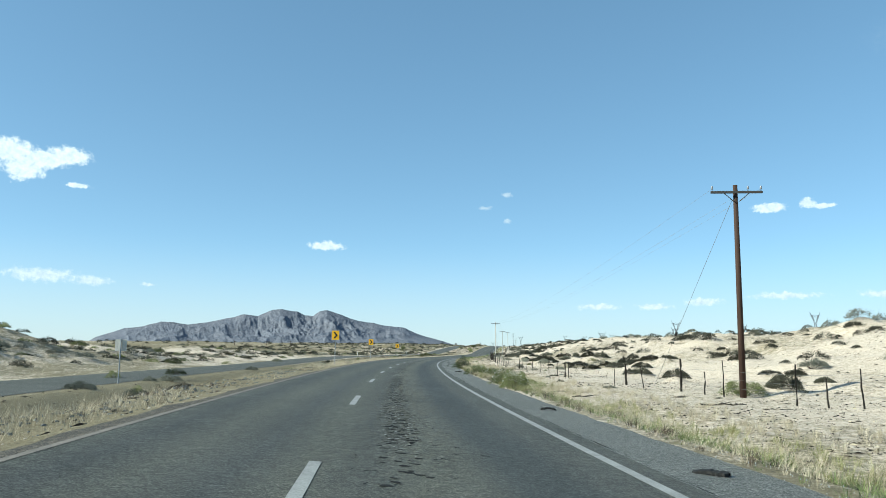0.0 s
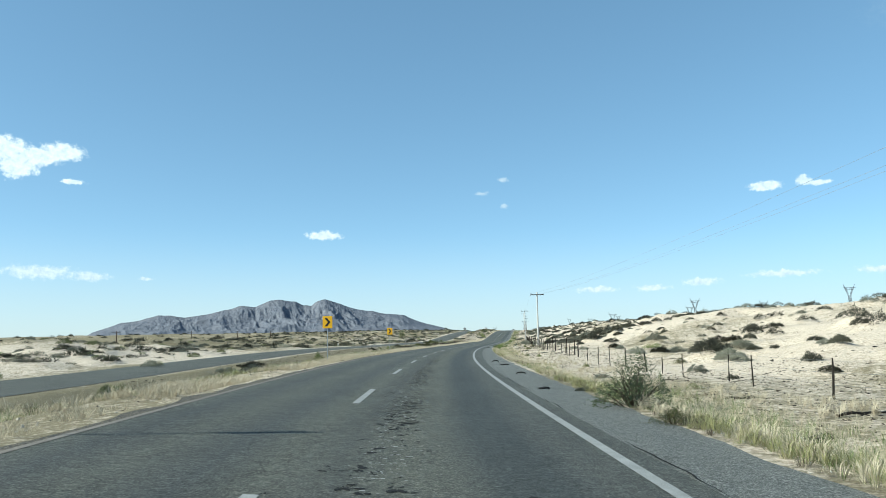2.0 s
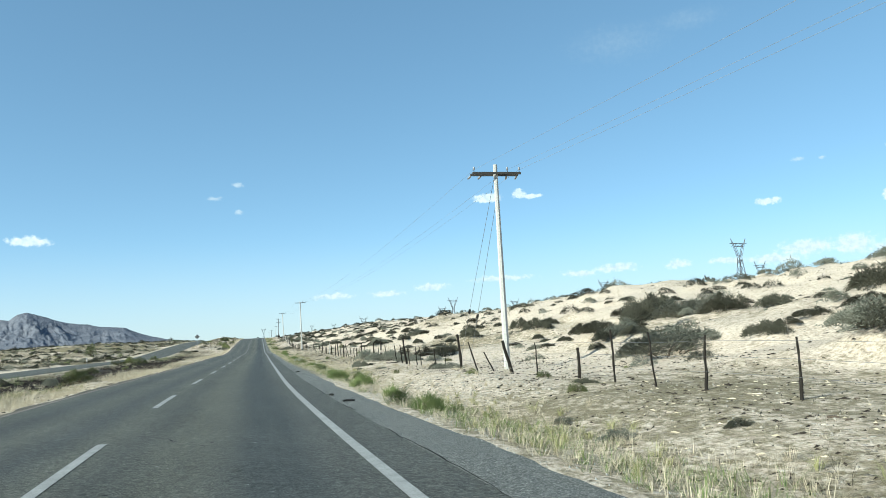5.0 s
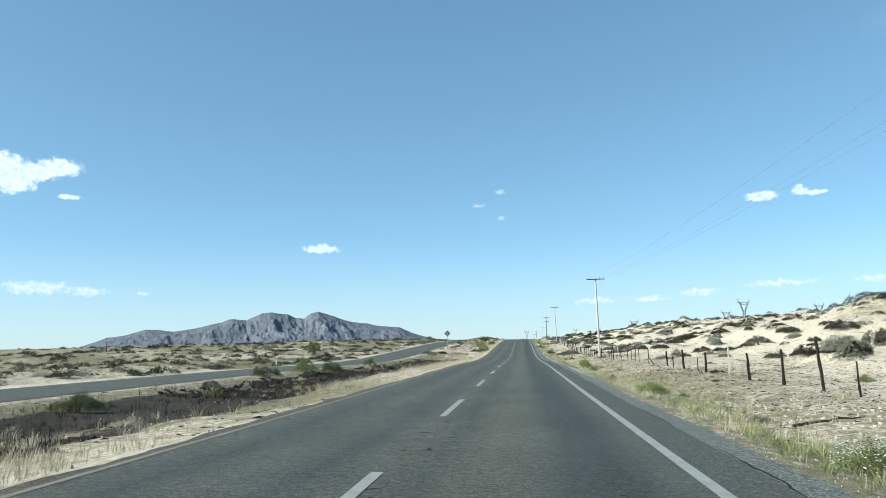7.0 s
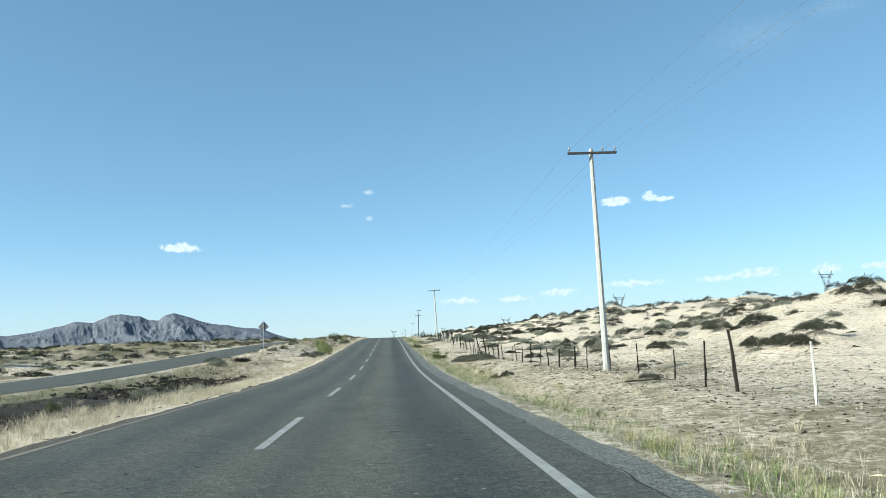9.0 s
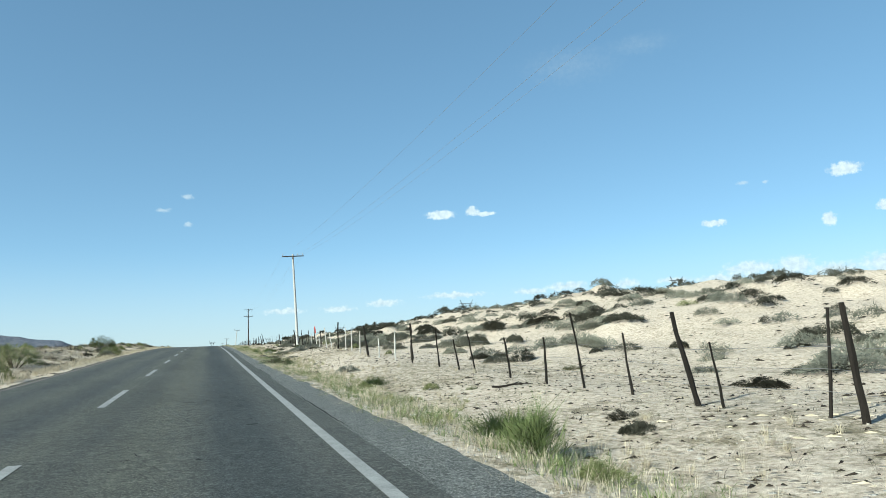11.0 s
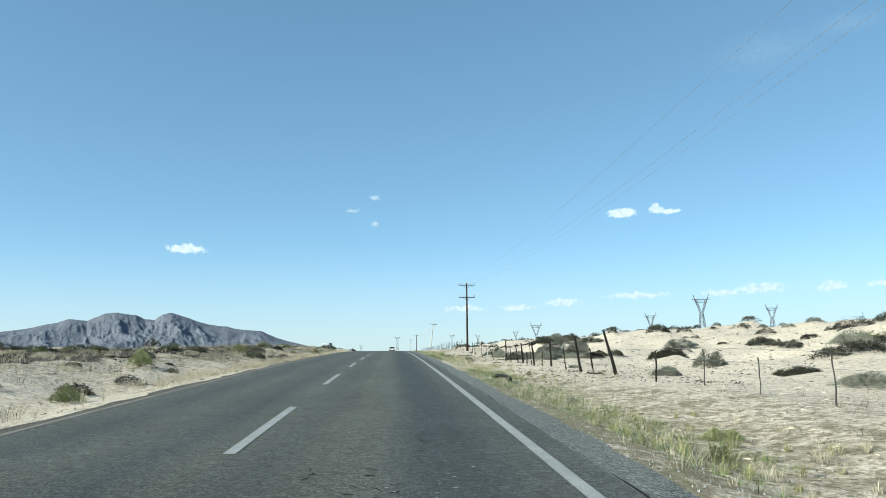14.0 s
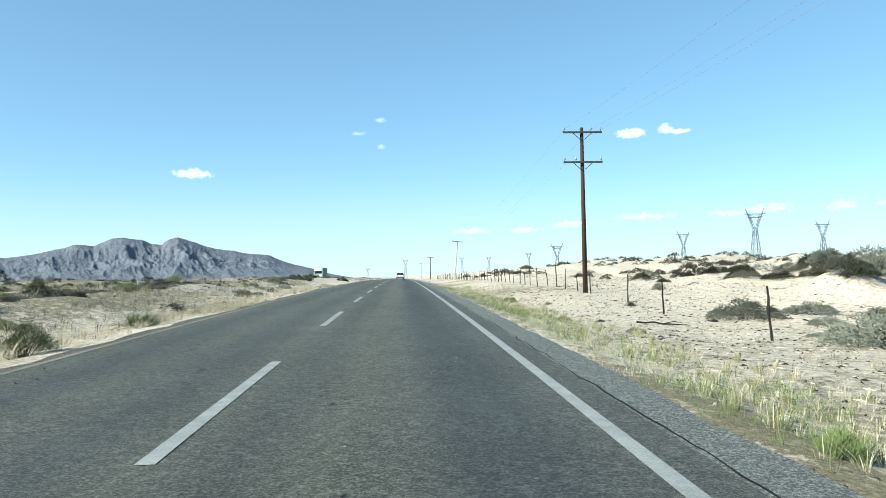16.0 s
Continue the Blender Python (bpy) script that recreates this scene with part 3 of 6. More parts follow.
def strip(name, u0, u1, y0, y1, lift, mat, step_y=2.0, cols=2, ragged=0.0, seed=0, shift=None, over=""):
    """A strip along the road between two offsets from its guide line."""
    ys = np.arange(y0, y1 + 1e-6, (y1 - y0) / max(1, round((y1 - y0) / step_y)))
    vs, across = [], []
    for y in ys:
        b, z, tilt = float(bend(y)) + (float(shift(y)) if shift else 0.0), float(road_z(y)) - (float(sunk(y)) if shift else 0.0), 0.0 if shift else float(fall(y))
        for k in range(cols):
            a = RIGHT_EDGE + overlay(y) if over == "from" else u0
            e = RIGHT_EDGE + overlay(y) if over == "to" else float(outer(y)) if over == "from" else u1
            u = a + (e - a) * k / (cols - 1)
            if ragged and k == cols - 1:
                u += ragged * float(fbm(np.array([y * 0.6]), np.array([seed + 0.5]), 5, seed)[0])
            u += (0.0 if shift or (ragged and k == cols - 1) else float(widen(y))) * min(1.0, max(0.0, (u - CENTRE - 0.3) / (RIGHT_EDGE - CENTRE - 0.3)))
            u += 0.0 if shift else float(narrow(y)) * min(1.0, max(0.0, (CENTRE - 0.3 - u) / (CENTRE - 0.3 - LEFT_EDGE)))
            across.append(-9.0 if shift else u)
            vs.append((u + b, y, z + lift - tilt * (u + 0.3)))
    ob = mesh_object(name, vs, grid_faces(cols, len(ys)), mat)
    ob.data.attributes.new("across", "FLOAT", "POINT").data.foreach_set("value", np.array(across, np.float32))
    return ob


def overlay(y):
    """How far the lane's dark asphalt reaches over the shoulder, past the edge line."""
    return float(np.interp(y, [-66, -30, 100, 140], [0.42, 0.75, 0.72, 0.42]))


def child(ob, parent):
    ob.parent = parent
    return ob


road = strip("road", LEFT_EDGE - 0.05, RIGHT_EDGE + 0.38, -300, 900, 0.0, ASPHALT, 2.0, 6, over="to")
tagged(road, "dark grey worn asphalt two-lane highway with cracked patches", "road", kind="structure")
shoulder = strip("road_shoulder", RIGHT_EDGE + 0.38, OUT_R, -300, 900, -0.004, SHOULDER, 0.3, 4, 0.16, 5, over="from")
tagged(shoulder, "light grey gravelly asphalt shoulder beside the lane", "shoulder", kind="structure")
left_rim = strip("road_shoulder", LEFT_EDGE - 0.05, OUT_L, -300, 900, -0.004, RIM, 0.5, 3, 0.3, 9)
tagged(left_rim, "narrow crumbling asphalt rim beside the lane", "shoulder", kind="structure")
far_road = strip("road", FAR_L, FAR_R, -300, 900, -0.012, ASPHALT, 4.0, 4, shift=close_in)
tagged(far_road, "dark grey asphalt opposite carriageway beyond the scrub", "road", kind="structure")
child(strip("edge_line", RIGHT_EDGE - 0.075, RIGHT_EDGE + 0.075, -300, 900, 0.005, PAINT, 2.0, 2), road)
child(strip("edge_line", LEFT_EDGE - 0.06, LEFT_EDGE + 0.06, -300, 900, 0.005, WORN_PAINT, 2.0, 2), road)
DASH_PERIOD, DASH_START, DASH_LENGTH = 12.36, 6.60, 5.15
for k in range(-14, 46):
    y = DASH_START + k * DASH_PERIOD * (1.0 + 0.0013 * max(0, -k)) - (0.5 if k > 17 else 0.0)
    child(strip("lane_dash", CENTRE - 0.075, CENTRE + 0.075, y, y + (3.6 if k < -7 else 4.2 if k < -3 else 5.75 if k > 17 else DASH_LENGTH), 0.006, PAINT, 1.3, 2), road)


# ---- mountain ----
# bearing and elevation of the crest, in degrees
CREST = [(-33.6, 0.0), (-32.7, 0.2), (-32.0, 0.65), (-30.1, 1.31), (-28.9, 1.48), (-27.65, 1.86), (-26.8, 1.82), (-25.8, 1.65), (-24.3, 1.91), (-23.1, 2.29), (-21.8, 2.55), (-20.7, 2.42), (-19.7, 2.94), (-19.0, 3.02), (-17.7, 2.85), (-17.1, 2.59),
         (-16.5, 2.55), (-16.0, 2.93), (-15.45, 3.06), (-14.5, 2.76), (-13.65, 2.5), (-12.8, 2.28), (-11.7, 2.15), (-10.9, 1.97), (-9.4, 1.83), (-8.55, 1.45), (-7.5, 1.1), (-6.5, 0.85), (-5.0, 0.4), (-3.6, 0.15), (-2.5, 0.0)]
M_EYE, M_DIST = (-0.5, 67.0, 1.4), 4750.0


def build_mountain():
    az = np.linspace(-33.7, -2.4, 760)
    dep = np.linspace(-1, 1, 111)
    A, D = np.meshgrid(az, dep)
    crest = np.interp(A, [c[0] for c in CREST], [c[1] + 0.03 * min(1.0, c[1]) for c in CREST])
    h = np.tan(np.radians(crest)) * M_DIST
    R = M_DIST + D * 620
    x, y = M_EYE[0] + R * np.sin(np.radians(A)), M_EYE[1] + R * np.cos(np.radians(A))
    ridged, amp = 0, 0.46
    for k, s in enumerate((0.0034, 0.0078, 0.017, 0.036, 0.07)):
        p, q = x * 0.83 + y * 0.55, y * 0.83 - x * 0.55
        ridged = ridged + amp * (1 - 2.2 * np.abs(value_noise(p * s, q * s * 0.8, 31 + k)))
        amp *= 0.6
    fall = np.clip(1 - np.abs(D), 0, 1)
    z = h * (fall ** 1.15 + (ridged - 0.66) * 0.62 * np.minimum(1, 4.0 * (1 - fall)) * fall ** 0.6) - 4
    z = np.where(np.abs(D) < 0.01, h * (1 + 0.1 * (ridged - 0.6)), np.minimum(z, h * 1.02))
    # no air between: the mountain's bluish haze comes from its base colour
    ob = mesh_object("mountain", np.stack([x.ravel(), y.ravel(), z.ravel()], 1), grid_faces(len(az), len(dep)), HAZED_ROCK, True)
    tagged(ob, "rocky desert mountain with a jagged crest and gullies, distance haze painted in as blue-grey", "mountain", kind="structure")


build_mountain()


# ---- poles, fence, signs, towers ----
def tube(bm, path, radii, sides=8, cap=True):
    """A tube along points, with a radius at each."""
    rings = []
    for k, p in enumerate(path):
        p = Vector(p)
        d = (Vector(path[min(k + 1, len(path) - 1)]) - Vector(path[max(k - 1, 0)])).normalized()
        q = d.to_track_quat("Z", "Y")
        r = radii[k] if isinstance(radii, (list, tuple)) else radii
        rings.append([bm.verts.new(p + q @ Vector((r * math.cos(2 * math.pi * i / sides), r * math.sin(2 * math.pi * i / sides), 0))) for i in range(sides)])
    for a, b in zip(rings, rings[1:]):
        for i in range(sides):
            bm.faces.new((a[i], a[(i + 1) % sides], b[(i + 1) % sides], b[i]))
    if cap:
        bm.faces.new(list(reversed(rings[0])))
        bm.faces.new(rings[-1])


def box(bm, m, sx, sy, sz, bevel=0.0):
    r = bmesh.ops.create_cube(bm, size=1, matrix=m @ Matrix.Diagonal((sx, sy, sz, 1)))
    if bevel:
        edges = list({e for v in r["verts"] for e in v.link_edges})
        bmesh.ops.bevel(bm, geom=edges, offset=bevel, segments=1, affect="EDGES")


def part(name, bm, mat, parent, label="", smooth=False):
    me = bpy.data.meshes.new(name)
    bm.normal_update()
    bm.to_mesh(me)
    bm.free()
    me.materials.append(mat)
    if smooth:
        me.polygons.foreach_set("use_smooth", [True] * len(me.polygons))
    ob = new(name, me)
    ob.parent = parent
    if label:
        tagged(ob, label)
    return ob


def thing(name, label, category, m, group=""):
    ob = new(name)
    ob.matrix_world = m
    return tagged(ob, label, category, group)


def insulator(parent, x, y, z):
    bm = bmesh.new()
    tube(bm, [(x, y, z), (x, y, z + 0.06), (x, y, z + 0.065), (x, y, z + 0.11), (x, y, z + 0.12), (x, y, z + 0.17), (x, y, z + 0.19)], [0.014, 0.014, 0.045, 0.036, 0.04, 0.032, 0.014], 8)
    part("insulator", bm, PORCELAIN, parent, "", True)


def utility_pole(x, y, height, wooden, arms, lean=0.0, spread_=1.05, double=False):
    z = ground_at(x, y) - 0.1
    name = "utility_pole"
    label = "dark creosoted wooden utility pole with crossarms" if wooden else "pale concrete utility pole with a steel crossarm"
    top = thing(name, label, "utility pole", pose(x, y, z, 0, lean, 0), "poles along the fence")
    bm = bmesh.new()
    r0, r1 = (0.125, 0.085) if wooden else (0.128, 0.080)
    tube(bm, [(0, 0, 0), (0, 0, height * 0.5), (0, 0, height)], [r0, (r0 + r1) / 2, r1], 10 if wooden else 8)
    part("shaft", bm, POLE_WOOD if wooden else CONCRETE, top, "", wooden)
    for a in arms:
        for dy in ((-0.16, 0.16) if double else (-0.16,)):
            bm = bmesh.new()
            box(bm, pose(0, dy, a), 2 * spread_, 0.075, 0.09, 0.01)
            part("crossarm", bm, DARK_METAL, top)
        for ix in (-spread_ + 0.06, -0.35 if a < height - 0.5 else 0.42, spread_ - 0.06):
            insulator(top, ix, -0.16, a + 0.055)
        if double:
            for s in (-1, 1):
                for ix in (0.5, 0.9):
                    bm = bmesh.new()
                    tube(bm, [(s * ix, 0.2, a - 0.02), (s * ix + s * 0.03, 0.34, a - 0.05), (s * ix + s * 0.05, 0.50, a - 0.08)], [0.02, 0.045, 0.03], 8)
                    part("strain_insulator", bm, PORCELAIN, top, "", True)
        if wooden:
            for s in (-1, 1):
                bm = bmesh.new()
                tube(bm, [(s * 0.5, -0.17, a), (s * 0.1, -0.13, a - 0.35)], 0.018, 5)
                part("brace", bm, DARK_METAL, top)
    return top


def sag(bm, a, b, drop, r, n=14):
    a, b = Vector(a), Vector(b)
    tube(bm, [a.lerp(b, k / n) - Vector((0, 0, drop * 4 * (k / n) * (1 - k / n))) for k in range(n + 1)], r, 4, False)


# place, height of the top above the datum, wooden or not, crossarms below the top, lean
POLES = [(23.35, -120.3, 7.78, True, [0.30], 0.0), (9.25, 13.0, 7.75, False, [0.36], 0.0), (7.65, 122.0, 8.86, False, [0.20], -0.6), (7.55, 218.4, 11.04, False, [0.20], -2.1),
         (8.5, 320.6, 12.87, True, [0.25, 1.70], 0.0), (8.8, 412.0, 11.9, False, [0.2], 5.5), (8.1, 495.0, 11.4, True, [0.2], 0.0), (8.2, 590.0, 11.6, False, [0.2], 0.0)]
ATTACH = []
for k, (x, y, top_z, wood, arms, lean) in enumerate(POLES):
    h = top_z - ground_at(x, y) + 0.1
    utility_pole(x, y, h, wood, [h - a for a in arms], lean, 0.95, k == 1)
    ATTACH.append((x + (h - arms[0]) * math.sin(radians(lean)), y - 0.16, top_z - arms[0] + 0.13))
for a, b in zip(ATTACH, ATTACH[1:]):
    for off in (-0.89, 0.42, 0.89):
        bm = bmesh.new()
        sag(bm, (a[0] + off, a[1], a[2]), (b[0] + off, b[1], b[2]), 1.1, 0.0045)
        w = part("power_line", bm, LINE_WIRE, None)
        tagged(w, "thin sagging overhead power line between poles", "power line", "overhead lines")


def stay_wire(x0, y0, z0, x1, y1):
    """A guy wire from a pole to the ground with a strain insulator half way."""
    a, b = Vector((x0, y0, z0)), Vector((x1, y1, ground_at(x1, y1) - 0.05))
    bm = bmesh.new()
    tube(bm, [a, b], 0.008, 5)
    top = part("stay_wire", bm, WIRE, None)
    tagged(top, "taut steel stay wire from a pole to the ground", "stay wire", "stay wires")
    bm = bmesh.new()
    d = (b - a).normalized()
    c = a.lerp(b, 0.66)
    tube(bm, [c - d * 0.12, c - d * 0.1, c + d * 0.1, c + d * 0.12], [0.02, 0.055, 0.055, 0.02], 8)
    part("strain_insulator", bm, BLACK, top)


stay_wire(9.2, 13.1, 7.2, 9.6, 21.2)
stay_wire(9.25, 13.1, 6.4, 9.7, 19.8)
stay_wire(23.25, -120.1, 7.2, 21.7, -111.0)


def chevron_sign(x, y, middle_z, yaw=0.0, size=0.61):
    z = ground_at(x, y) - 0.05
    height = middle_z - z - size * 0.62
    top = thing("chevron_sign", "yellow road sign with a black chevron on a steel post", "road sign", pose(x, y, z, 0, 0, yaw), "chevron signs on the bend")
    bm = bmesh.new()
    tube(bm, [(0, 0, 0), (0, 0, height + size * 1.1)], 0.03, 8)
    part("post", bm, STEEL, top)
    bm = bmesh.new()
    box(bm, pose(0, -0.045, height + size * 0.62), size, 0.012, size * 1.24, 0.004)
    plate = part("plate", bm, YELLOW, top)
    bm = bmesh.new()
    s, w = size * 0.30, size * 0.26
    zc = height + size * 0.62
    pts = [(-s, size * 0.42), (-s + w, size * 0.42), (s, 0), (-s + w, -size * 0.42), (-s, -size * 0.42), (s - w, 0)]
    lo = [bm.verts.new((px, -0.053, zc + pz)) for px, pz in pts]
    hi = [bm.verts.new((px, -0.057, zc + pz)) for px, pz in pts]
    bm.faces.new(lo[::-1])
    bm.faces.new(hi)
    for i in range(6):
        bm.faces.new((lo[i], lo[(i + 1) % 6], hi[(i + 1) % 6], hi[i]))
    part("chevron", bm, BLACK, plate)


for x, y, z in ((-0.35, -87.3, 2.57), (-4.95, -50.0, 2.44), (-8.05, -10.7, 2.2)):
    chevron_sign(x, y, z, 6)


def pylon(x, y, top_z, yaw=0.0, height=36.0):
    """A lattice tower with two arms spread like a V and a cross beam."""
    top = thing("transmission_tower", "grey steel lattice transmission tower with a V-shaped head", "transmission tower", pose(x, y, top_z - height, 0, 0, yaw), "transmission towers")
    bm = bmesh.new()
    waist, foot = height * 0.72, 3.0
    lv = [0, 0.28, 0.5, 0.7, 0.86, 1.0]
    for sx in (-1, 1):
        for sy in (-1, 1):
            tube(bm, [(sx * foot, sy * foot, 0), (sx * 0.75, sy * 0.75, waist)], 0.16, 4)
    for a, b in zip(lv, lv[1:]):
        ha, hb = foot + (0.75 - foot) * a, foot + (0.75 - foot) * b
        for sx, sy, tx, ty in ((-1, -1, 1, -1), (1, -1, 1, 1), (1, 1, -1, 1), (-1, 1, -1, -1)):
            tube(bm, [(sx * ha, sy * ha, a * waist), (tx * hb, ty * hb, b * waist)], 0.08, 3)
            tube(bm, [(tx * ha, ty * ha, a * waist), (sx * hb, sy * hb, b * waist)], 0.08, 3)
    part("body", bm, TOWER, top)
    bm = bmesh.new()
    for s in (-1, 1):
        for sy in (-0.7, 0.7):
            tube(bm, [(s * 0.7, sy, waist), (s * 3.4, sy * 0.6, height * 0.93), (s * 4.4, 0, height)], 0.15, 4)
            tube(bm, [(s * 0.2, sy, waist), (s * 2.4, sy * 0.6, height * 0.93)], 0.12, 4)
        for k in range(5):
            a, b = k / 5, (k + 1) / 5
            tube(bm, [(s * (0.7 + 2.7 * a), 0.5, waist + a * height * 0.21), (s * (0.2 + 2.2 * b), 0.5, waist + b * height * 0.21)], 0.07, 3)
    part("head", bm, TOWER, top)
    bm = bmesh.new()
    for zz, w in ((0.93, 4.9), (0.885, 3.0)):
        for sy in (-0.4, 0.4):
            tube(bm, [(-w, sy, height * zz), (w, sy, height * zz)], 0.13, 4)
    for k in range(-4, 4):
        tube(bm, [(k, 0.4, height * (0.93 if k % 2 else 0.885)), (k + 1, 0.4, height * (0.885 if k % 2 else 0.93))], 0.07, 3)
    part("cross_beam", bm, TOWER, top)


for x, y, z in ((236, 316, 42.7), (323, 417, 39.8), (265, 531, 39.4), (167, 629, 35.3), (261, 734, 36.5), (199, 802, 35.0), (113, 821, 28.8),
                (187, 1369, 39.9), (147, 1526, 39.3), (107, 1581, 40.5), (8, 1435, 34.5), (-68, 1884, 27.8), (360, 640, 42.0)):
    pylon(x, y, z, random.Random(int(x)).uniform(-6, 6))


def fence_post(parent, x, y, h, r, lean_x, lean_y, mat, seed):
    z = ground_at(x, y) - 0.15
    q = random.Random(seed)
    bm = bmesh.new()
    n = 5
    path = [(lean_x * k / n + q.uniform(-0.014, 0.014), lean_y * k / n + q.uniform(-0.014, 0.014), (h + 0.15) * k / n) for k in range(n + 1)]
    tube(bm, path, [r * q.uniform(0.8, 1.15) * (1.1 - 0.3 * k / n) for k in range(n + 1)], 6)
    ob = part("fence_post", bm, mat, parent)
    ob.location = (x, y, z)
    return ob


fence = thing("fence", "wire fence of dark weathered wooden posts", "fence", pose(0, 0, 0))
rf = random.Random(4)
FENCE = []


def stretch(rows):
    """Posts of one stretch: distance along the road, height, lean across it, and kind: steel, thin, stout, whitewashed, red-headed."""
    for y, h, lean, kind in rows:
        r = (0.016, rf.uniform(0.022, 0.034), rf.uniform(0.046, 0.060), 0.033, 0.036)[kind]
        FENCE.append((fence_x(y) + rf.uniform(-0.04, 0.04), y, h, r, lean, rf.uniform(-0.08, 0.08), kind))


def even_stretch(y0, y1, lo, hi):
    y = y0
    while y < y1:
        stretch([(y, rf.uniform(0.85, 1.3), rf.uniform(-0.15, 0.08), 2 if rf.random() < 0.2 else 1)])
        y += rf.uniform(lo, hi)


even_stretch(-140, -125.5, 1.6, 2.9)
stretch([(-124, 1.3, 0, 1), (-119.7, 1.37, -0.04, 1), (-118.35, 0.89, 0, 1), (-116.4, 1.37, 0, 2), (-112.85, 1.04, -0.14, 1), (-110.7, 1.03, -0.03, 2), (-109.15, 0.81, 0, 1), (-101.3, 0.99, 0, 1), (-100.55, 0.92, 0, 2), (-98.2, 0.91, 0, 1), (-94.6, 1, 0, 1), (-90.4, 0.9, 0, 1), (-86.7, 0.84, 0, 1), (-82.3, 0.63, 0, 1), (-79.2, 0.9, 0, 1), (-76.2, 1.03, 0, 1), (-71.45, 0.97, 0, 1), (-69.35, 0.9, 0, 1), (-64.35, 0.9, 0, 1)])
stretch([(-61.45, 0.73, -0.03, 1), (-58.4, 0.89, -0.12, 1), (-53.85, 1.05, 0, 1), (-49.65, 1.08, 0, 1), (-46.3, 1.02, 0, 1), (-42.45, 0.89, 0, 1), (-38.95, 1.26, 0, 2), (-36.8, 1.14, 0, 2), (-33.95, 0.97, 0, 1), (-32.8, 1.28, 0, 1), (-31.5, 0.8, 0, 1), (-28.9, 0.86, 0, 1), (-24.15, 1.27, 0, 2), (-21.85, 1.25, 0, 1), (-18.75, 1.04, 0, 1)])
even_stretch(-16.6, 4, 1.6, 2.6)
stretch([(5.25, 0.81, 0, 2), (8.25, 1, 0, 1), (10.4, 1.06, -0.32, 2), (12, 0.7, -0.4, 1), (13.95, 1.08, -0.34, 1), (16.25, 1.41, -0.14, 2), (18.8, 0.55, 0, 1), (20.65, 0.83, -0.06, 1), (23.8, 0.93, -0.07, 1), (24.8, 0.97, -0.07, 1), (26.45, 0.96, -0.06, 1), (27.25, 1.44, -0.16, 2), (28.35, 1.05, -0.12, 1), (30.4, 0.94, -0.13, 1), (31.95, 0.58, -0.03, 1), (33.95, 0.93, -0.05, 1), (35.9, 1.22, 0, 2), (37.45, 0.78, 0, 1), (39.15, 1.15, 0, 2), (43.35, 0.92, -0.04, 1), (45.75, 1.15, 0, 2), (47.2, 1.14, 0.08, 1)])
stretch([(48.8, 0.83, 0, 2), (50.5, 0.81, -0.06, 1), (52.9, 0.89, -0.06, 1), (53.85, 1.22, -0.38, 1), (56, 1.06, 0, 1), (58, 1.13, 0, 2), (60.6, 0.92, -0.04, 1), (62.95, 1.47, -0.1, 2), (66.45, 1.19, 0, 2), (70.15, 1.04, -0.07, 2), (73.05, 1.26, 0, 3), (76.9, 0.93, -0.03, 2), (78.65, 0.6, 0, 1), (81.8, 1.04, -0.06, 2), (84.7, 0.61, 0, 1), (86.45, 0.87, 0, 2), (90, 0.59, -0.47, 1), (92.9, 1.11, -0.03, 1), (97.2, 0.9, 0, 1), (99.4, 1, 0.1, 1), (101.05, 0.79, 0, 1), (103.15, 1.09, 0, 1)])
stretch([(105.95, 1.03, -0.23, 1), (108.75, 1.23, -0.03, 3), (112.1, 1.49, -0.08, 2)])
even_stretch(114, 152, 1.8, 3.4)
stretch([(153.35, 0.93, -0.16, 1), (155.65, 0.92, -0.12, 1), (158, 1.54, -0.26, 2), (158.55, 1.47, 0.12, 1), (160.7, 1.07, -0.22, 1), (161.35, 1.6, -0.4, 2), (163.5, 1.22, -0.15, 1), (165.35, 1.67, -0.29, 1), (167.3, 1.14, -0.05, 1), (169.65, 1.1, -0.18, 1), (172.15, 1.29, -0.26, 1), (174, 1.01, -0.15, 1), (176, 1.41, -0.14, 1), (179.6, 1.58, -0.04, 2), (182.65, 1.3, 0, 3), (185.45, 0.91, -0.04, 3), (187.95, 1.5, -0.24, 2), (190.4, 1.16, 0, 3), (192.75, 1.16, 0, 3), (194.7, 1.26, 0, 3), (197.15, 1.63, 0.03, 2), (199.45, 1.05, -0.16, 3)])
stretch([(201.65, 1.38, -0.16, 3), (203.55, 1.19, -0.13, 1), (204.9, 1.16, -0.03, 3), (206.2, 1.42, -0.12, 4), (207.2, 1.34, -0.04, 2), (208.3, 0.65, -0.08, 1), (209.5, 0.91, 0, 3), (211.25, 1.3, 0, 1), (212.05, 0.97, -0.09, 1), (213.9, 1.15, -0.24, 1), (215.1, 1.44, -0.06, 1), (216.3, 0.93, -0.17, 1), (217.7, 1.07, -0.13, 1), (219.5, 1.5, -0.2, 2), (222, 1, 0, 1), (224.2, 0.9, -0.1, 1), (226.4, 1.04, 0, 0), (229.55, 0.61, -0.05, 0), (231.9, 1.1, 0, 0), (234.65, 1.15, -0.18, 2), (237.55, 1.1, 0, 0), (239.5, 0.89, -0.05, 0)])
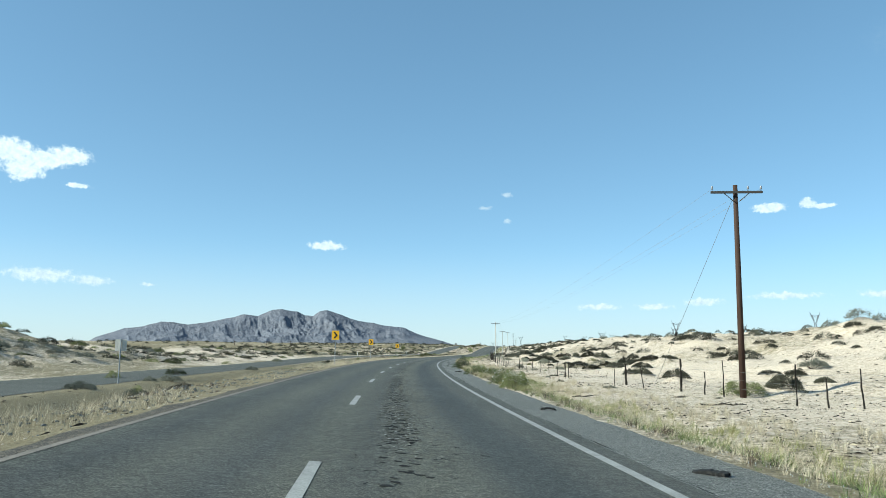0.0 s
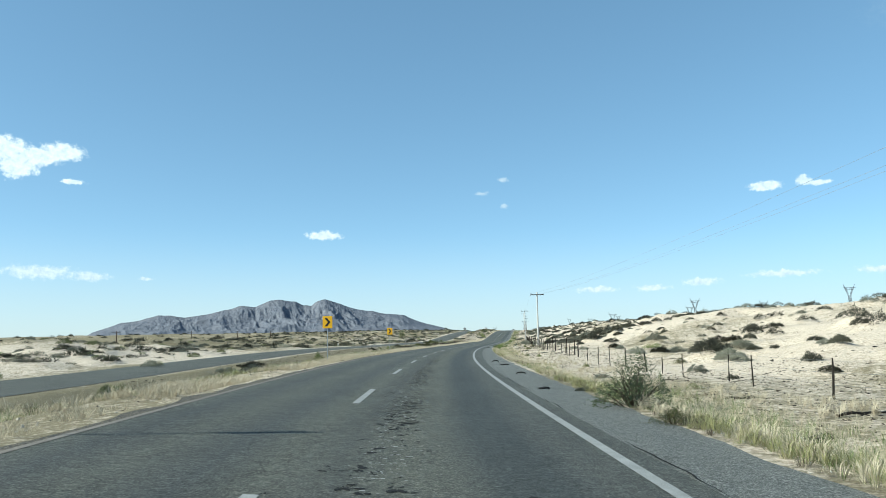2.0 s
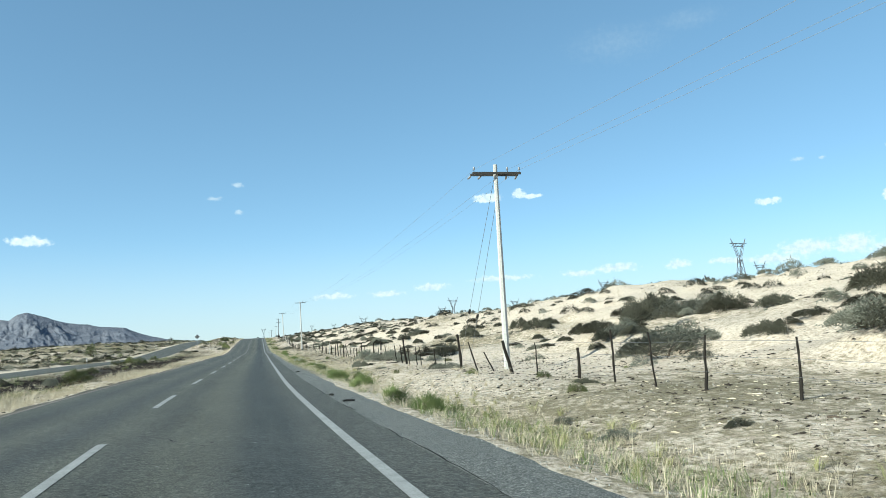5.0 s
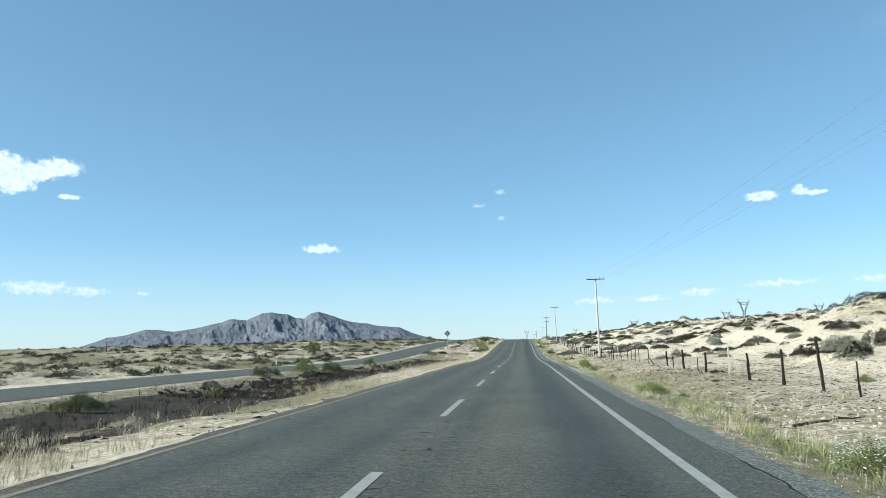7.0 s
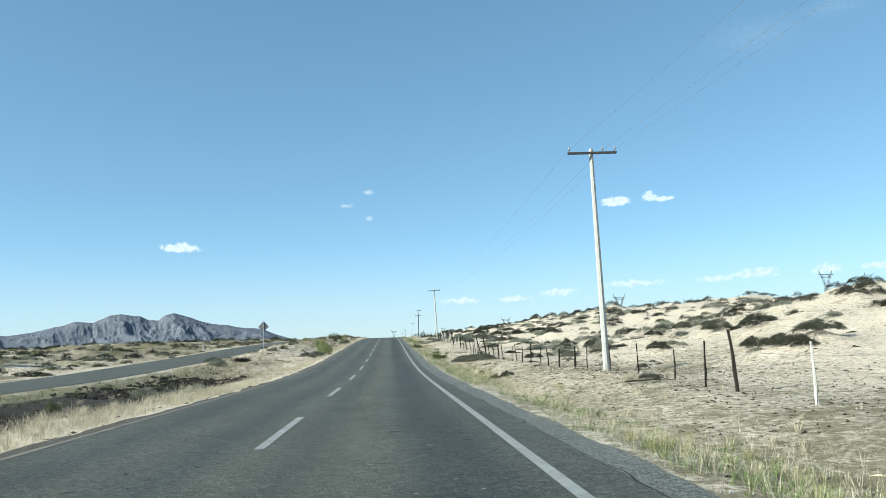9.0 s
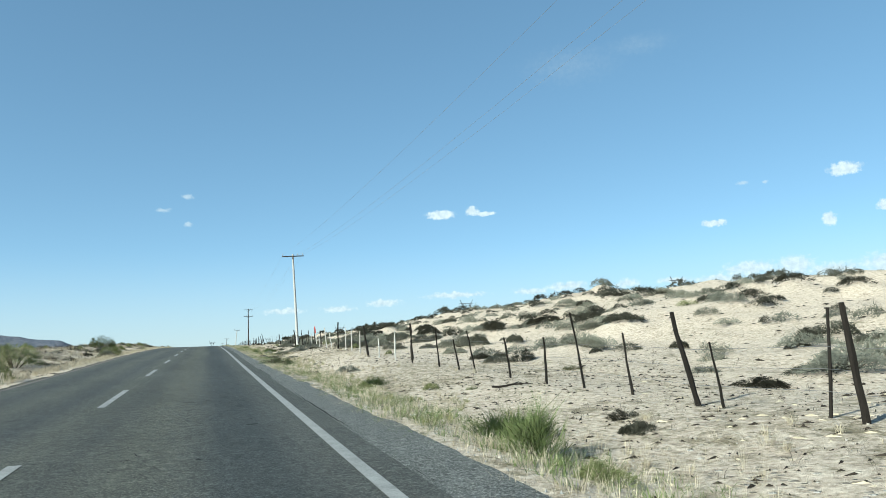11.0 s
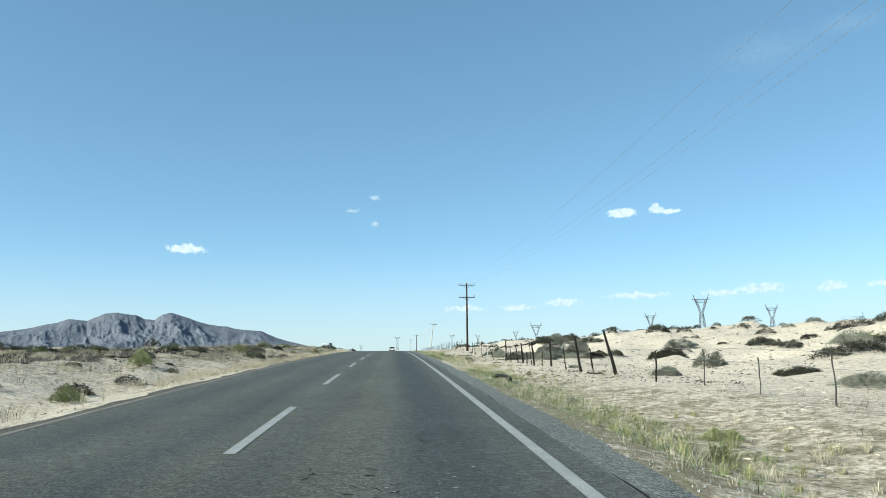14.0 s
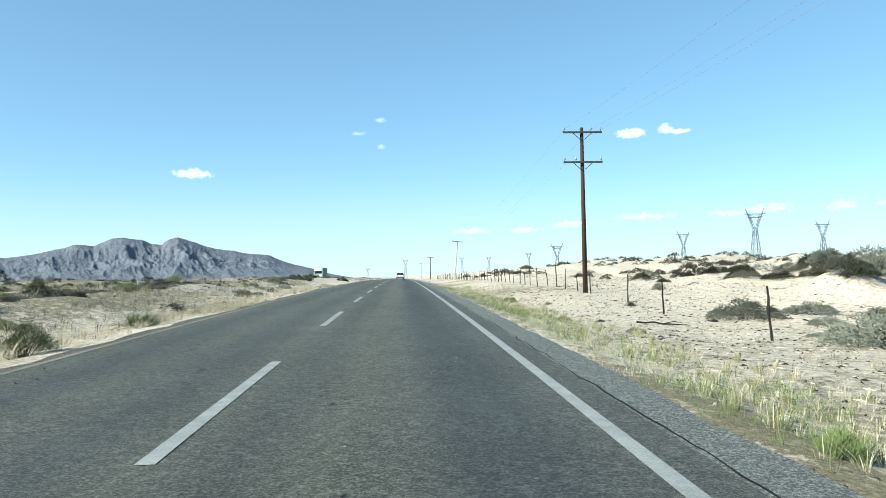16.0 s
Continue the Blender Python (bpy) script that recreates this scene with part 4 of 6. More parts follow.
stretch([(241.65, 0.76, 0, 0), (244.95, 0.98, -0.05, 0), (247.65, 0.78, -0.03, 0), (250.7, 0.93, 0, 0), (254.1, 0.92, 0.04, 1), (258.1, 1.62, -0.41, 2), (261.05, 0.99, -0.12, 1), (263, 1.39, -0.2, 2), (265.35, 0.99, -0.13, 1), (268.5, 1.35, -0.1, 2), (270.8, 0.81, 0, 1), (272.75, 1.22, -0.14, 2), (273.9, 1.19, -0.08, 1), (275.05, 0.66, 0, 1), (276.4, 1.2, -0.1, 2), (278.2, 1.0, -0.12, 1), (280.6, 0.85, -0.07, 1), (282.2, 0.62, 0, 1), (282.9, 1.4, 0, 2), (289.9, 1.05, -0.38, 1), (295.2, 0.96, -0.08, 3), (301.4, 1.24, -0.05, 1), (308.8, 1.15, -0.06, 1), (313.2, 1.1, 0, 1), (319.6, 0.93, -0.03, 1)])
even_stretch(322, 470, 2.0, 3.6)
FENCE.sort(key=lambda p: p[1])
for k, (x, y, h, r, lx, ly, kind) in enumerate(FENCE):
    post = fence_post(fence, x, y, h, r, lx, ly, (DARK_METAL, WOOD, WOOD, PALE, PALE)[kind], k)
    if kind == 4:
        bm = bmesh.new()
        tube(bm, [(lx * 0.68, ly * 0.68, 0.15 + h * 0.68), (lx * 1.01, ly * 1.01, 0.17 + h)], 0.037, 6)
        part("red_head", bm, RED, post, "red painted head of a white post")
for lvl in (0.35, 0.65, 0.95):
    bm = bmesh.new()
    tube(bm, [(x, y, ground_at(x, y) + lvl) for x, y, *_ in FENCE], 0.004, 3, False)
    part("fence_wire", bm, WIRE, fence)


# ---- plants ----
def blades(points, n, height, width, lean, seed):
    """Tufts of thin blades, joined: each blade bends once."""
    r = np.random.default_rng(seed)
    P = np.repeat(np.asarray(points, float), n, 0)
    k = len(P)
    a, tilt = r.uniform(0, 2 * np.pi, k), r.uniform(0.05, lean, k)
    hgt = P[:, 3] * height * r.uniform(0.5, 1.1, k)
    d = np.stack([np.cos(a), np.sin(a)], 1)
    side = np.stack([-d[:, 1], d[:, 0]], 1) * (width * r.uniform(0.6, 1.2, k))[:, None]
    foot = P[:, :2] + d * (P[:, 3] * 0.12 * r.uniform(0, 1, k))[:, None]
    mid, tip = foot + d * (hgt * tilt * 0.45)[:, None], foot + d * (hgt * tilt * 1.25)[:, None]
    z0, z1, z2 = P[:, 2] - 0.03, P[:, 2] + hgt * 0.5, P[:, 2] + hgt
    if height < 0.2:
        v = np.stack([np.c_[foot - side, z0], np.c_[foot + side, z0], np.c_[tip, z2]], 1).reshape(-1, 3)
        return v, (np.arange(k) * 3)[:, None] + np.array([0, 1, 2])
    v = np.stack([np.c_[foot, z0], np.c_[mid - side, z1], np.c_[mid + side, z1], np.c_[tip, z2]], 1).reshape(-1, 3)
    i = (np.arange(k) * 4)[:, None]
    return v, np.concatenate([i + np.array([0, 2, 1]), i + np.array([1, 2, 3])])


def scatter(u0, u1, y0, y1, count, seed, size=(0.6, 1.3), patchy=0.0, patch_scale=0.12):
    r = np.random.default_rng(seed)
    y = r.uniform(y0, y1, count)
    u = u0 + (u1 - u0) * r.beta(1.3, 1.3, count)
    u = u + np.clip(outer(y) - 2.5, 0, 1.2) * (u > 1.8) * (1 - step(4.5, 9.0, u))       # beside the wider shoulder
    keep = fbm(u * patch_scale, y * patch_scale, 3, seed) > patchy - 0.35
    y, u = y[keep], u[keep]
    x = u + bend(y)
    return np.stack([x, y, land(x, y), r.uniform(*size, len(x))], 1)


def grass(label, mat, points, n, height, width, lean, seed):
    v, f = blades(points, n, height, width, lean, seed)
    tagged(mesh_object("grass", v, f.tolist(), mat), label, "grass", kind="stuff")


grass("dry straw-coloured grass tufts along the roadside", DRY, scatter(2.6, 5.2, -145, 340, 5500, 21, (0.4, 1.2), patchy=0.2), 15, 0.23, 0.0022, 1.4, 1)
grass("tall pale grass thick along the bend's outer edge", DRY, scatter(3.3, 6.0, -118, -76, 700, 51, (0.4, 1.1), patchy=0.22), 17, 0.38, 0.0021, 1.5, 51)
grass("tall green-stalked weeds along the bend's outer edge", GREEN, scatter(3.2, 5.2, -120, -70, 900, 52, (0.4, 1.1), patchy=0.26), 17, 0.38, 0.0028, 1.3, 52)
grass("thin dry grass scattered over the sandy verge", DRY, scatter(4.0, 15, -145, 360, 3200, 22, (0.3, 1.1), patchy=0.25), 9, 0.20, 0.0022, 1.7, 2)
grass("fresh green weeds at the asphalt's edge", GREEN, scatter(2.6, 4.4, -145, 340, 3600, 23, (0.3, 1.0), patchy=0.28), 15, 0.20, 0.0031, 1.5, 3)
grass("brown dead weeds on the verge", DEAD, scatter(2.8, 12, -145, 340, 5200, 33, (0.3, 1.2), patchy=0.25), 7, 0.20, 0.0025, 1.7, 13)
grass("dense pale grass on the verge by the lane", DRY, scatter(-9.2, -6.4, -97, 5, 2500, 24, (0.5, 1.2), patchy=0.12), 17, 0.41, 0.0025, 1.2, 4)
grass("dry straw-coloured grass on the sandy verge", DRY, scatter(-10.5, -6.4, -99, 340, 3500, 34, (0.4, 1.2), patchy=0.28), 15, 0.29, 0.0025, 1.3, 14)
grass("pale dry clumps along the lane's edge", DRY, scatter(-8.0, -6.35, 150, 345, 900, 54, (0.6, 1.3), patchy=0.24), 28, 0.32, 0.0031, 1.2, 54)
grass("green weeds in the dip between the carriageways", GREEN, scatter(-14.5, -9, -90, 30, 1600, 25, (0.6, 1.5), patchy=0.3), 15, 0.34, 0.0042, 1.3, 5)
grass("green weeds along the burnt dip's far side", GREEN, scatter(-17.0, -14.4, 26, 155, 700, 95, (0.5, 1.3), patchy=0.26), 14, 0.32, 0.0042, 1.3, 95)
grass("brown dead weeds in the dip between the carriageways", TWIG, scatter(-16.8, -8.2, -90, 330, 3600, 35, patchy=0.22), 12, 0.36, 0.0035, 1.4, 15)
grass("straw-coloured weeds in the dip between the carriageways", DRY, scatter(-15.0, -8.0, -90, 28, 1500, 55, patchy=0.25), 13, 0.38, 0.0035, 1.3, 55)
grass("dry grass and stalks beyond the opposite carriageway", DRY, scatter(-70, -26, -150, 420, 3600, 26, patchy=0.2), 6, 0.45, 0.0168, 0.9, 6)
grass("sparse dry grass on the dunes", DRY, scatter(11, 60, -140, 420, 8000, 27, (0.4, 1.2), patchy=0.25), 6, 0.27, 0.0048, 1.7, 7)
grass("grey dead stalks on the dunes", TWIG, scatter(10, 55, -140, 420, 7500, 57, (0.4, 1.2), patchy=0.28), 9, 0.23, 0.0042, 1.8, 57)


grass("low green mat of weeds along the shoulder", GREEN, scatter(2.72, 4.4, -145, 340, 9500, 61, (0.4, 1.2), patchy=0.24), 12, 0.18, 0.0052, 1.6, 61)
grass("low dry mat of weeds along the shoulder", DRY, scatter(2.70, 4.7, -145, 340, 10500, 62, (0.4, 1.2), patchy=0.2), 12, 0.18, 0.0046, 1.6, 62)


grass("low weeds creeping over the shoulder's edge", GREEN, scatter(2.25, 3.2, 105, 340, 2600, 63, (0.4, 1.1), patchy=0.26), 12, 0.12, 0.0034, 1.6, 63)
grass("dry weeds creeping over the shoulder's edge", DRY, scatter(2.25, 3.4, 105, 340, 3000, 64, (0.4, 1.1), patchy=0.22), 12, 0.14, 0.0031, 1.6, 64)
grass("dry tufts over the sand by the lane", DRY, scatter(-17, -6.5, 155, 345, 5000, 65, (0.4, 1.3), patchy=0.3), 12, 0.30, 0.0042, 1.2, 65)
grass("brown dead weeds over the sand by the lane", TWIG, scatter(-17, -6.8, 155, 345, 3000, 66, (0.4, 1.3), patchy=0.25), 9, 0.28, 0.0042, 1.3, 66)
grass("dry weeds between the lane and the burnt dip", DRY, scatter(-10.0, -6.35, -8, 155, 4600, 67, (0.5, 1.3), patchy=0.2), 12, 0.36, 0.0036, 1.1, 67)


grass("charred stalks standing in the burnt dip", CHAR, scatter(-15.8, -9.4, 30, 155, 2200, 68, (0.4, 1.3), patchy=0.24), 8, 0.34, 0.0060, 1.2, 68)


grass("dry weeds by the lane before the bend", DRY, scatter(-9.5, -6.6, -150, -116, 420, 71, (0.4, 1.2), patchy=0.2), 16, 0.34, 0.0030, 1.1, 71)
grass("brown dead weeds by the lane before the bend", TWIG, scatter(-12.5, -6.8, -150, -114, 300, 72, (0.4, 1.2), patchy=0.22), 12, 0.32, 0.0030, 1.2, 72)


def tussocks(label, mat, points, seed, n=46, height=0.34, width=0.0034):
    """Dense clumps of grass: blades that lean out from a narrow foot."""
    r = np.random.default_rng(seed)
    P = np.repeat(points, n, 0)
    k = len(P)
    a, out = r.uniform(0, 2 * np.pi, k), r.random(k) ** 0.7
    d = np.stack([np.cos(a), np.sin(a)], 1)
    h = P[:, 3] * height * r.uniform(0.45, 1.1, k) * (1.05 - 0.45 * out)
    foot = P[:, :2] + d * (P[:, 3] * 0.09 * out)[:, None]
    mid, tip = foot + d * (h * (0.10 + 0.42 * out))[:, None], foot + d * (h * (0.3 + 1.25 * out))[:, None]
    side = np.stack([-d[:, 1], d[:, 0]], 1) * (width * r.uniform(0.6, 1.3, k))[:, None]
    z = P[:, 2]
    v = np.stack([np.c_[foot, z - 0.03], np.c_[mid - side, z + h * 0.6], np.c_[mid + side, z + h * 0.6], np.c_[tip, z + h * (1.0 - 0.25 * out)]], 1).reshape(-1, 3)
    i = (np.arange(k) * 4)[:, None]
    f = np.concatenate([i + np.array([0, 2, 1]), i + np.array([1, 2, 3])])
    tagged(mesh_object("grass", v, f.tolist(), mat), label, "grass", kind="stuff")


tussocks("dense clumps of straw-coloured grass along the bend", DRY, scatter(3.4, 8.8, -150, -40, 900, 81, (0.5, 1.3), patchy=0.22), 81)
tussocks("thick straw-coloured grass at the shoulder's edge in the bend", DRY, scatter(2.65, 3.8, -118, -16, 1200, 88, (0.5, 1.25), patchy=0.14), 88, 40, 0.36)
tussocks("thick olive grass at the shoulder's edge in the bend", OLIVE, scatter(2.6, 3.6, -120, -16, 1200, 89, (0.5, 1.15), patchy=0.16), 89, 40, 0.34)
tussocks("dark dead grass at the shoulder's edge in the bend", TWIG, scatter(2.6, 4.2, -150, -16, 900, 90, (0.4, 1.1), patchy=0.16), 90, 36, 0.26)
tussocks("olive clumps of half-dry grass along the bend", OLIVE, scatter(3.3, 5.6, -150, -40, 700, 82, (0.5, 1.2), patchy=0.24), 82)
tussocks("straw-coloured clumps of grass on the verge", DRY, scatter(2.9, 8.5, -40, 345, 800, 83, (0.35, 1.0), patchy=0.28), 83)
tussocks("olive clumps of grass along the shoulder", OLIVE, scatter(2.8, 5.2, -40, 345, 1500, 84, (0.35, 1.0), patchy=0.26), 84)
tussocks("straw-coloured clumps of grass by the opposite lane", DRY, scatter(-8.9, -6.7, -93, 10, 2500, 85, (0.5, 1.35), patchy=0.12), 85)
tussocks("olive clumps of grass between the carriageways", OLIVE, scatter(-12.6, -8.4, -93, 30, 1500, 86, (0.5, 1.4), patchy=0.24), 86)
tussocks("pale clumps of dry grass between the carriageways", DRY, scatter(-16.0, -7.2, 10, 345, 1300, 87, (0.5, 1.4), patchy=0.26), 87)


def flecks(name, label, mat, points, size, flat, kind_seed, long=1.0):
    """Loose small bits on the ground, joined: dented four-sided crumbs."""
    r = np.random.default_rng(kind_seed)
    k = len(points)
    a, s = r.uniform(0, np.pi, k), size * points[:, 3] * r.uniform(0.4, 1.3, k)
    d, e = np.stack([np.cos(a), np.sin(a)], 1) * (s * long)[:, None], np.stack([-np.sin(a), np.cos(a)], 1) * s[:, None]
    c, z = points[:, :2], points[:, 2]
    if name in ("twigs", "straw", "gravel"):
        ends = [c - d, c + e, c + d, c - e]
        v = np.stack([np.c_[q, z - 0.008] for q in ends] + [np.c_[c + d * 0.4 * r.uniform(-1, 1, (k, 1)), z + 0.012 + s * flat]], 1).reshape(-1, 3)
        i = np.arange(k) * 5
        f = np.concatenate([np.stack([i + m, i + (m + 1) % 4, i + 4], 1) for m in range(4)]).tolist()
        tagged(mesh_object(name, v, f, mat), label, name, kind="stuff")
        return
    ring = [(np.cos(q), np.sin(q)) for q in np.arange(5) * 2 * np.pi / 5]
    lift = z + 0.012 + s * flat
    low = [np.c_[c + (d * p + e * q) * r.uniform(0.7, 1.15, (k, 1)), z - s * 0.5 - 0.01] for p, q in ring]
    off = d * r.uniform(-0.15, 0.15, (k, 1)) + e * r.uniform(-0.15, 0.15, (k, 1))
    top = [np.c_[c + off + (d * p + e * q) * r.uniform(0.35, 0.8, (k, 1)), lift + s * flat * r.uniform(-0.4, 0.2, k)] for p, q in ring]
    v = np.stack(low + top, 1).reshape(-1, 3)
    i = np.arange(k) * 10
    f = np.concatenate([np.stack([i + m, i + (m + 1) % 5, i + 5 + (m + 1) % 5, i + 5 + m], 1) for m in range(5)]).tolist()
    f += np.stack([i + 5, i + 6, i + 7, i + 8, i + 9], 1).tolist()
    tagged(mesh_object(name, v, f, mat, name != "gravel"), label, name, kind="stuff")


flecks("stones", "pale stones and pebbles scattered over the sandy verge", STONE, scatter(2.7, 13, -145, 340, 10000, 41, (0.15, 1.2), patchy=0.15), 0.030, 0.35, 1)
flecks("stones", "rubble of pale broken stones beside a concrete pole", STONE, scatter(4.2, 7.4, 3, 17, 700, 141, (0.15, 1.2), patchy=0.15), 0.055, 0.35, 101)
flecks("stones", "rubble of pale broken stones on the verge", STONE, scatter(4.0, 7.0, 48, 62, 450, 142, (0.15, 1.2), patchy=0.2), 0.055, 0.35, 102)
flecks("stones", "small heap of pale stones on the verge", STONE, scatter(4.4, 6.2, -52, -46, 260, 143, (0.2, 1.2), patchy=0.1), 0.06, 0.4, 103)
flecks("stones", "pale stones and pebbles on the verge by the lane", STONE, scatter(-12, -6.3, -145, 340, 7000, 42, (0.2, 1.2), patchy=0.15), 0.035, 0.35, 2)
flecks("twigs", "dark dead twigs and litter on the sand", DEAD, scatter(3.0, 15, -145, 340, 46000, 43, (0.25, 1.3), patchy=0.2), 0.013, 1.0, 3, 6.5)
flecks("twigs", "dark dead twigs and litter on the verge", DEAD, scatter(-17, -6.3, -145, 360, 6000, 44, (0.4, 1.3), patchy=0.22), 0.028, 0.8, 4, 5.5)
flecks("twigs", "dark dead twigs and litter on the dunes", DEAD, scatter(14, 62, -120, 420, 20000, 45, (0.3, 1.8), patchy=0.2), 0.030, 0.8, 5, 5.0)
flecks("clods", "dark crusted clods and root knots on the sand", TWIG, scatter(3.4, 14, -145, 340, 1500, 49, (0.2, 1.2), patchy=0.3), 0.024, 0.55, 9, 3.4)
flecks("straw", "broken straw lying on the sand", DRY, scatter(3.0, 12, -145, 340, 16000, 48, (0.3, 1.3), patchy=0.2), 0.010, 0.8, 8, 9.0)
flecks("burnt_brush", "charred black brush and clods in the dip", CHAR, scatter(-15.8, -9.6, 26, 150, 13000, 46, (0.25, 1.5), patchy=0.22), 0.062, 0.9, 6, 3.0)
flecks("burnt_brush", "charred brush and dark clods beyond the verge", CHAR, scatter(-16.0, -11.0, 236, 345, 1800, 146, (0.25, 1.4), patchy=0.32), 0.05, 0.7, 106, 3.2)
flecks("clods", "crumbled grey clods and rubble by the bend", SHOULDER, scatter(-13.0, -6.5, -150, -88, 5000, 148, (0.2, 1.3), patchy=0.2), 0.036, 0.55, 108, 1.6)
flecks("clods", "dark crumbled clods by the bend", TWIG, scatter(-12.0, -6.6, -150, -88, 2200, 149, (0.2, 1.3), patchy=0.28), 0.045, 0.5, 109, 2.2)
flecks("gravel", "loose grey gravel along the shoulder's edge", CHIP, scatter(1.9, 3.3, -145, 340, 15000, 47, (0.2, 1.1), patchy=0.0), 0.016, 0.6, 7)


def road_bits(name, label, mat, runs, size, long, lift, seed):
    """Flat slivers in the road's surface over runs of it: u0, u1, y0, y1, count."""
    r = np.random.default_rng(seed)
    vs, fs = [], []
    for u0, u1, y0, y1, count in runs:
        y = y0 + (y1 - y0) * r.random(count)
        u = u0 + (u1 - u0) * r.beta(2, 2, count)
        keep = fbm(u * 0.9, y * 0.22, 3, seed) > -0.12
        for uu, yy in zip(u[keep], y[keep]):
            a = r.normal(0, 0.55)
            ln, w = size * long * r.uniform(0.3, 1.2), size * r.uniform(0.25, 1.0)
            n = 7
            ring = []
            for k in range(n):
                q = 2 * np.pi * k / n
                ring.append((np.cos(q) * ln * r.uniform(0.5, 1.1), np.sin(q) * w * r.uniform(0.4, 1.1)))
            i = len(vs)
            for px, py in ring:
                x2, y2 = px * np.cos(a) - py * np.sin(a), px * np.sin(a) + py * np.cos(a)
                vs.append((uu + x2 + float(bend(yy + y2)), yy + y2, float(surface_z(uu + x2, yy + y2)) + lift))
            fs.append(list(range(i, i + n)))
    ob = mesh_object(name, vs, fs, mat)
    ob.parent = road
    tagged(ob, label, kind="stuff")


def road_cracks(label, runs, seed, big=1.0):
    """Broken, forking black cracks, mostly across the lane, with crumbled pits: u0, u1, y0, y1, clusters."""
    r = np.random.default_rng(seed)
    vs, fs = [], []

    def put(pu, py, w):
        for q in range(len(pu)):
            x = pu[q] + float(bend(py[q]))
            z = float(surface_z(pu[q], py[q])) + 0.0045
            vs.append((x, py[q] - w[q], z))
            vs.append((x + r.normal(0, 0.01), py[q] + w[q], z))
            if q:
                m = len(vs)
                fs.append((m - 4, m - 2, m - 1, m - 3))

    for u0, u1, y0, y1, clusters in runs:
        for _ in range(clusters):
            cu, cy = r.uniform(u0, u1), r.uniform(y0, y1)
            for _ in range(int(r.integers(3, 10))):
                n = int(r.integers(3, 6))
                su, sy = cu + r.normal(0, 0.30), cy + r.normal(0, 0.75)
                du = r.uniform(0.012, 0.045)
                pu = np.clip(su + np.cumsum(np.full(n, du) + r.normal(0, 0.012, n)), LEFT_EDGE + 0.2, RIGHT_EDGE - 0.12)
                py = sy + np.cumsum(r.normal(0, 0.05, n)) + r.normal(0, 1.3) * np.arange(n) * du
                w = np.abs(r.normal(0.012, 0.012, n)) * np.sin(np.pi * (np.arange(n) + 0.5) / n) + 0.0015
                put(pu, py, w * big * r.uniform(0.6, 1.8))
    ob = mesh_object("road_cracks", vs, fs, CRACK)
    ob.parent = road
    tagged(ob, label, kind="stuff")


road_cracks("ragged black cracks and pits in the worn asphalt",
            [(-1.6, -0.9, -40, 30, 16), (-1.8, 1.0, 40, 110, 30), (-1.5, 1.0, 160, 240, 50), (-1.6, 0.9, 240, 340, 40), (-5.6, -2.6, -150, 340, 40)], 3)
road_cracks("broken black pits and cracks in a worn wheel track", [(-1.6, -0.7, -150, -40, 130), (-1.4, 0.9, 165, 240, 50)], 4, 1.2)
road_bits("road_pits", "ragged black pits in a broken wheel track", CRACK, [(-1.5, -0.8, -150, -42, 2300), (-1.5, -0.2, 160, 240, 170), (0.0, 0.9, 165, 215, 110), (-2.6, -1.6, 44, 62, 40)], 0.058, 1.6, 0.005, 18)
road_bits("road_pits", "broken-out hollows in a crumbling wheel track", CRACK, [(-1.5, -0.85, -150, -42, 520)], 0.11, 0.8, 0.0052, 19)
road_bits("road_chips", "pale crumbs of broken asphalt in a wheel track", CHIP, [(-1.55, -0.8, -150, -42, 700)], 0.035, 1.2, 0.0062, 20)
road_bits("road_chips", "pale loose chippings in the worn patches of asphalt", CHIP,
          [(-1.6, -0.7, -150, -40, 2600), (-1.6, 1.2, -40, 30, 160), (-1.8, 1.0, 86, 110, 200), (-1.4, 1.1, 165, 240, 1000), (-1.6, 0.9, 240, 340, 600)], 0.021, 1.7, 0.0058, 8)


road_bits("tar_spots", "black tar and oil blots on the lane", CRACK, [(-0.3, 0.9, 150, 230, 60), (-0.6, 0.8, -140, 150, 26)], 0.09, 1.4, 0.0042, 14)


def seam(width, wobble, y0, y1, seed):
    """A jagged joint in the asphalt, running along the road."""
    ys = np.arange(y0, y1, 0.22)
    off = wobble * fbm(ys * 1.7, ys * 0 + seed, 4, seed) + wobble * 0.8 * fbm(ys * 0.03, ys * 0 + seed, 2, seed)
    w = width * np.clip(0.35 + 3.0 * fbm(ys * 0.6, ys * 0 + seed + 9, 4, seed), 0.0, 1.5)
    vs = []
    for y, o, ww in zip(ys, off, w):
        u = RIGHT_EDGE + overlay(y) + 0.02
        bx, z = float(bend(y)) + u + o + (float(widen(y)) if u > 0 else 0.0), float(surface_z(u + o, y)) + 0.0035
        vs += [(bx - ww, y, z), (bx + ww, y, z)]
    ob = mesh_object("road_seam", vs, grid_faces(2, len(ys)), CRACK)
    ob.parent = road


seam(0.011, 0.07, -160, 420, 5)


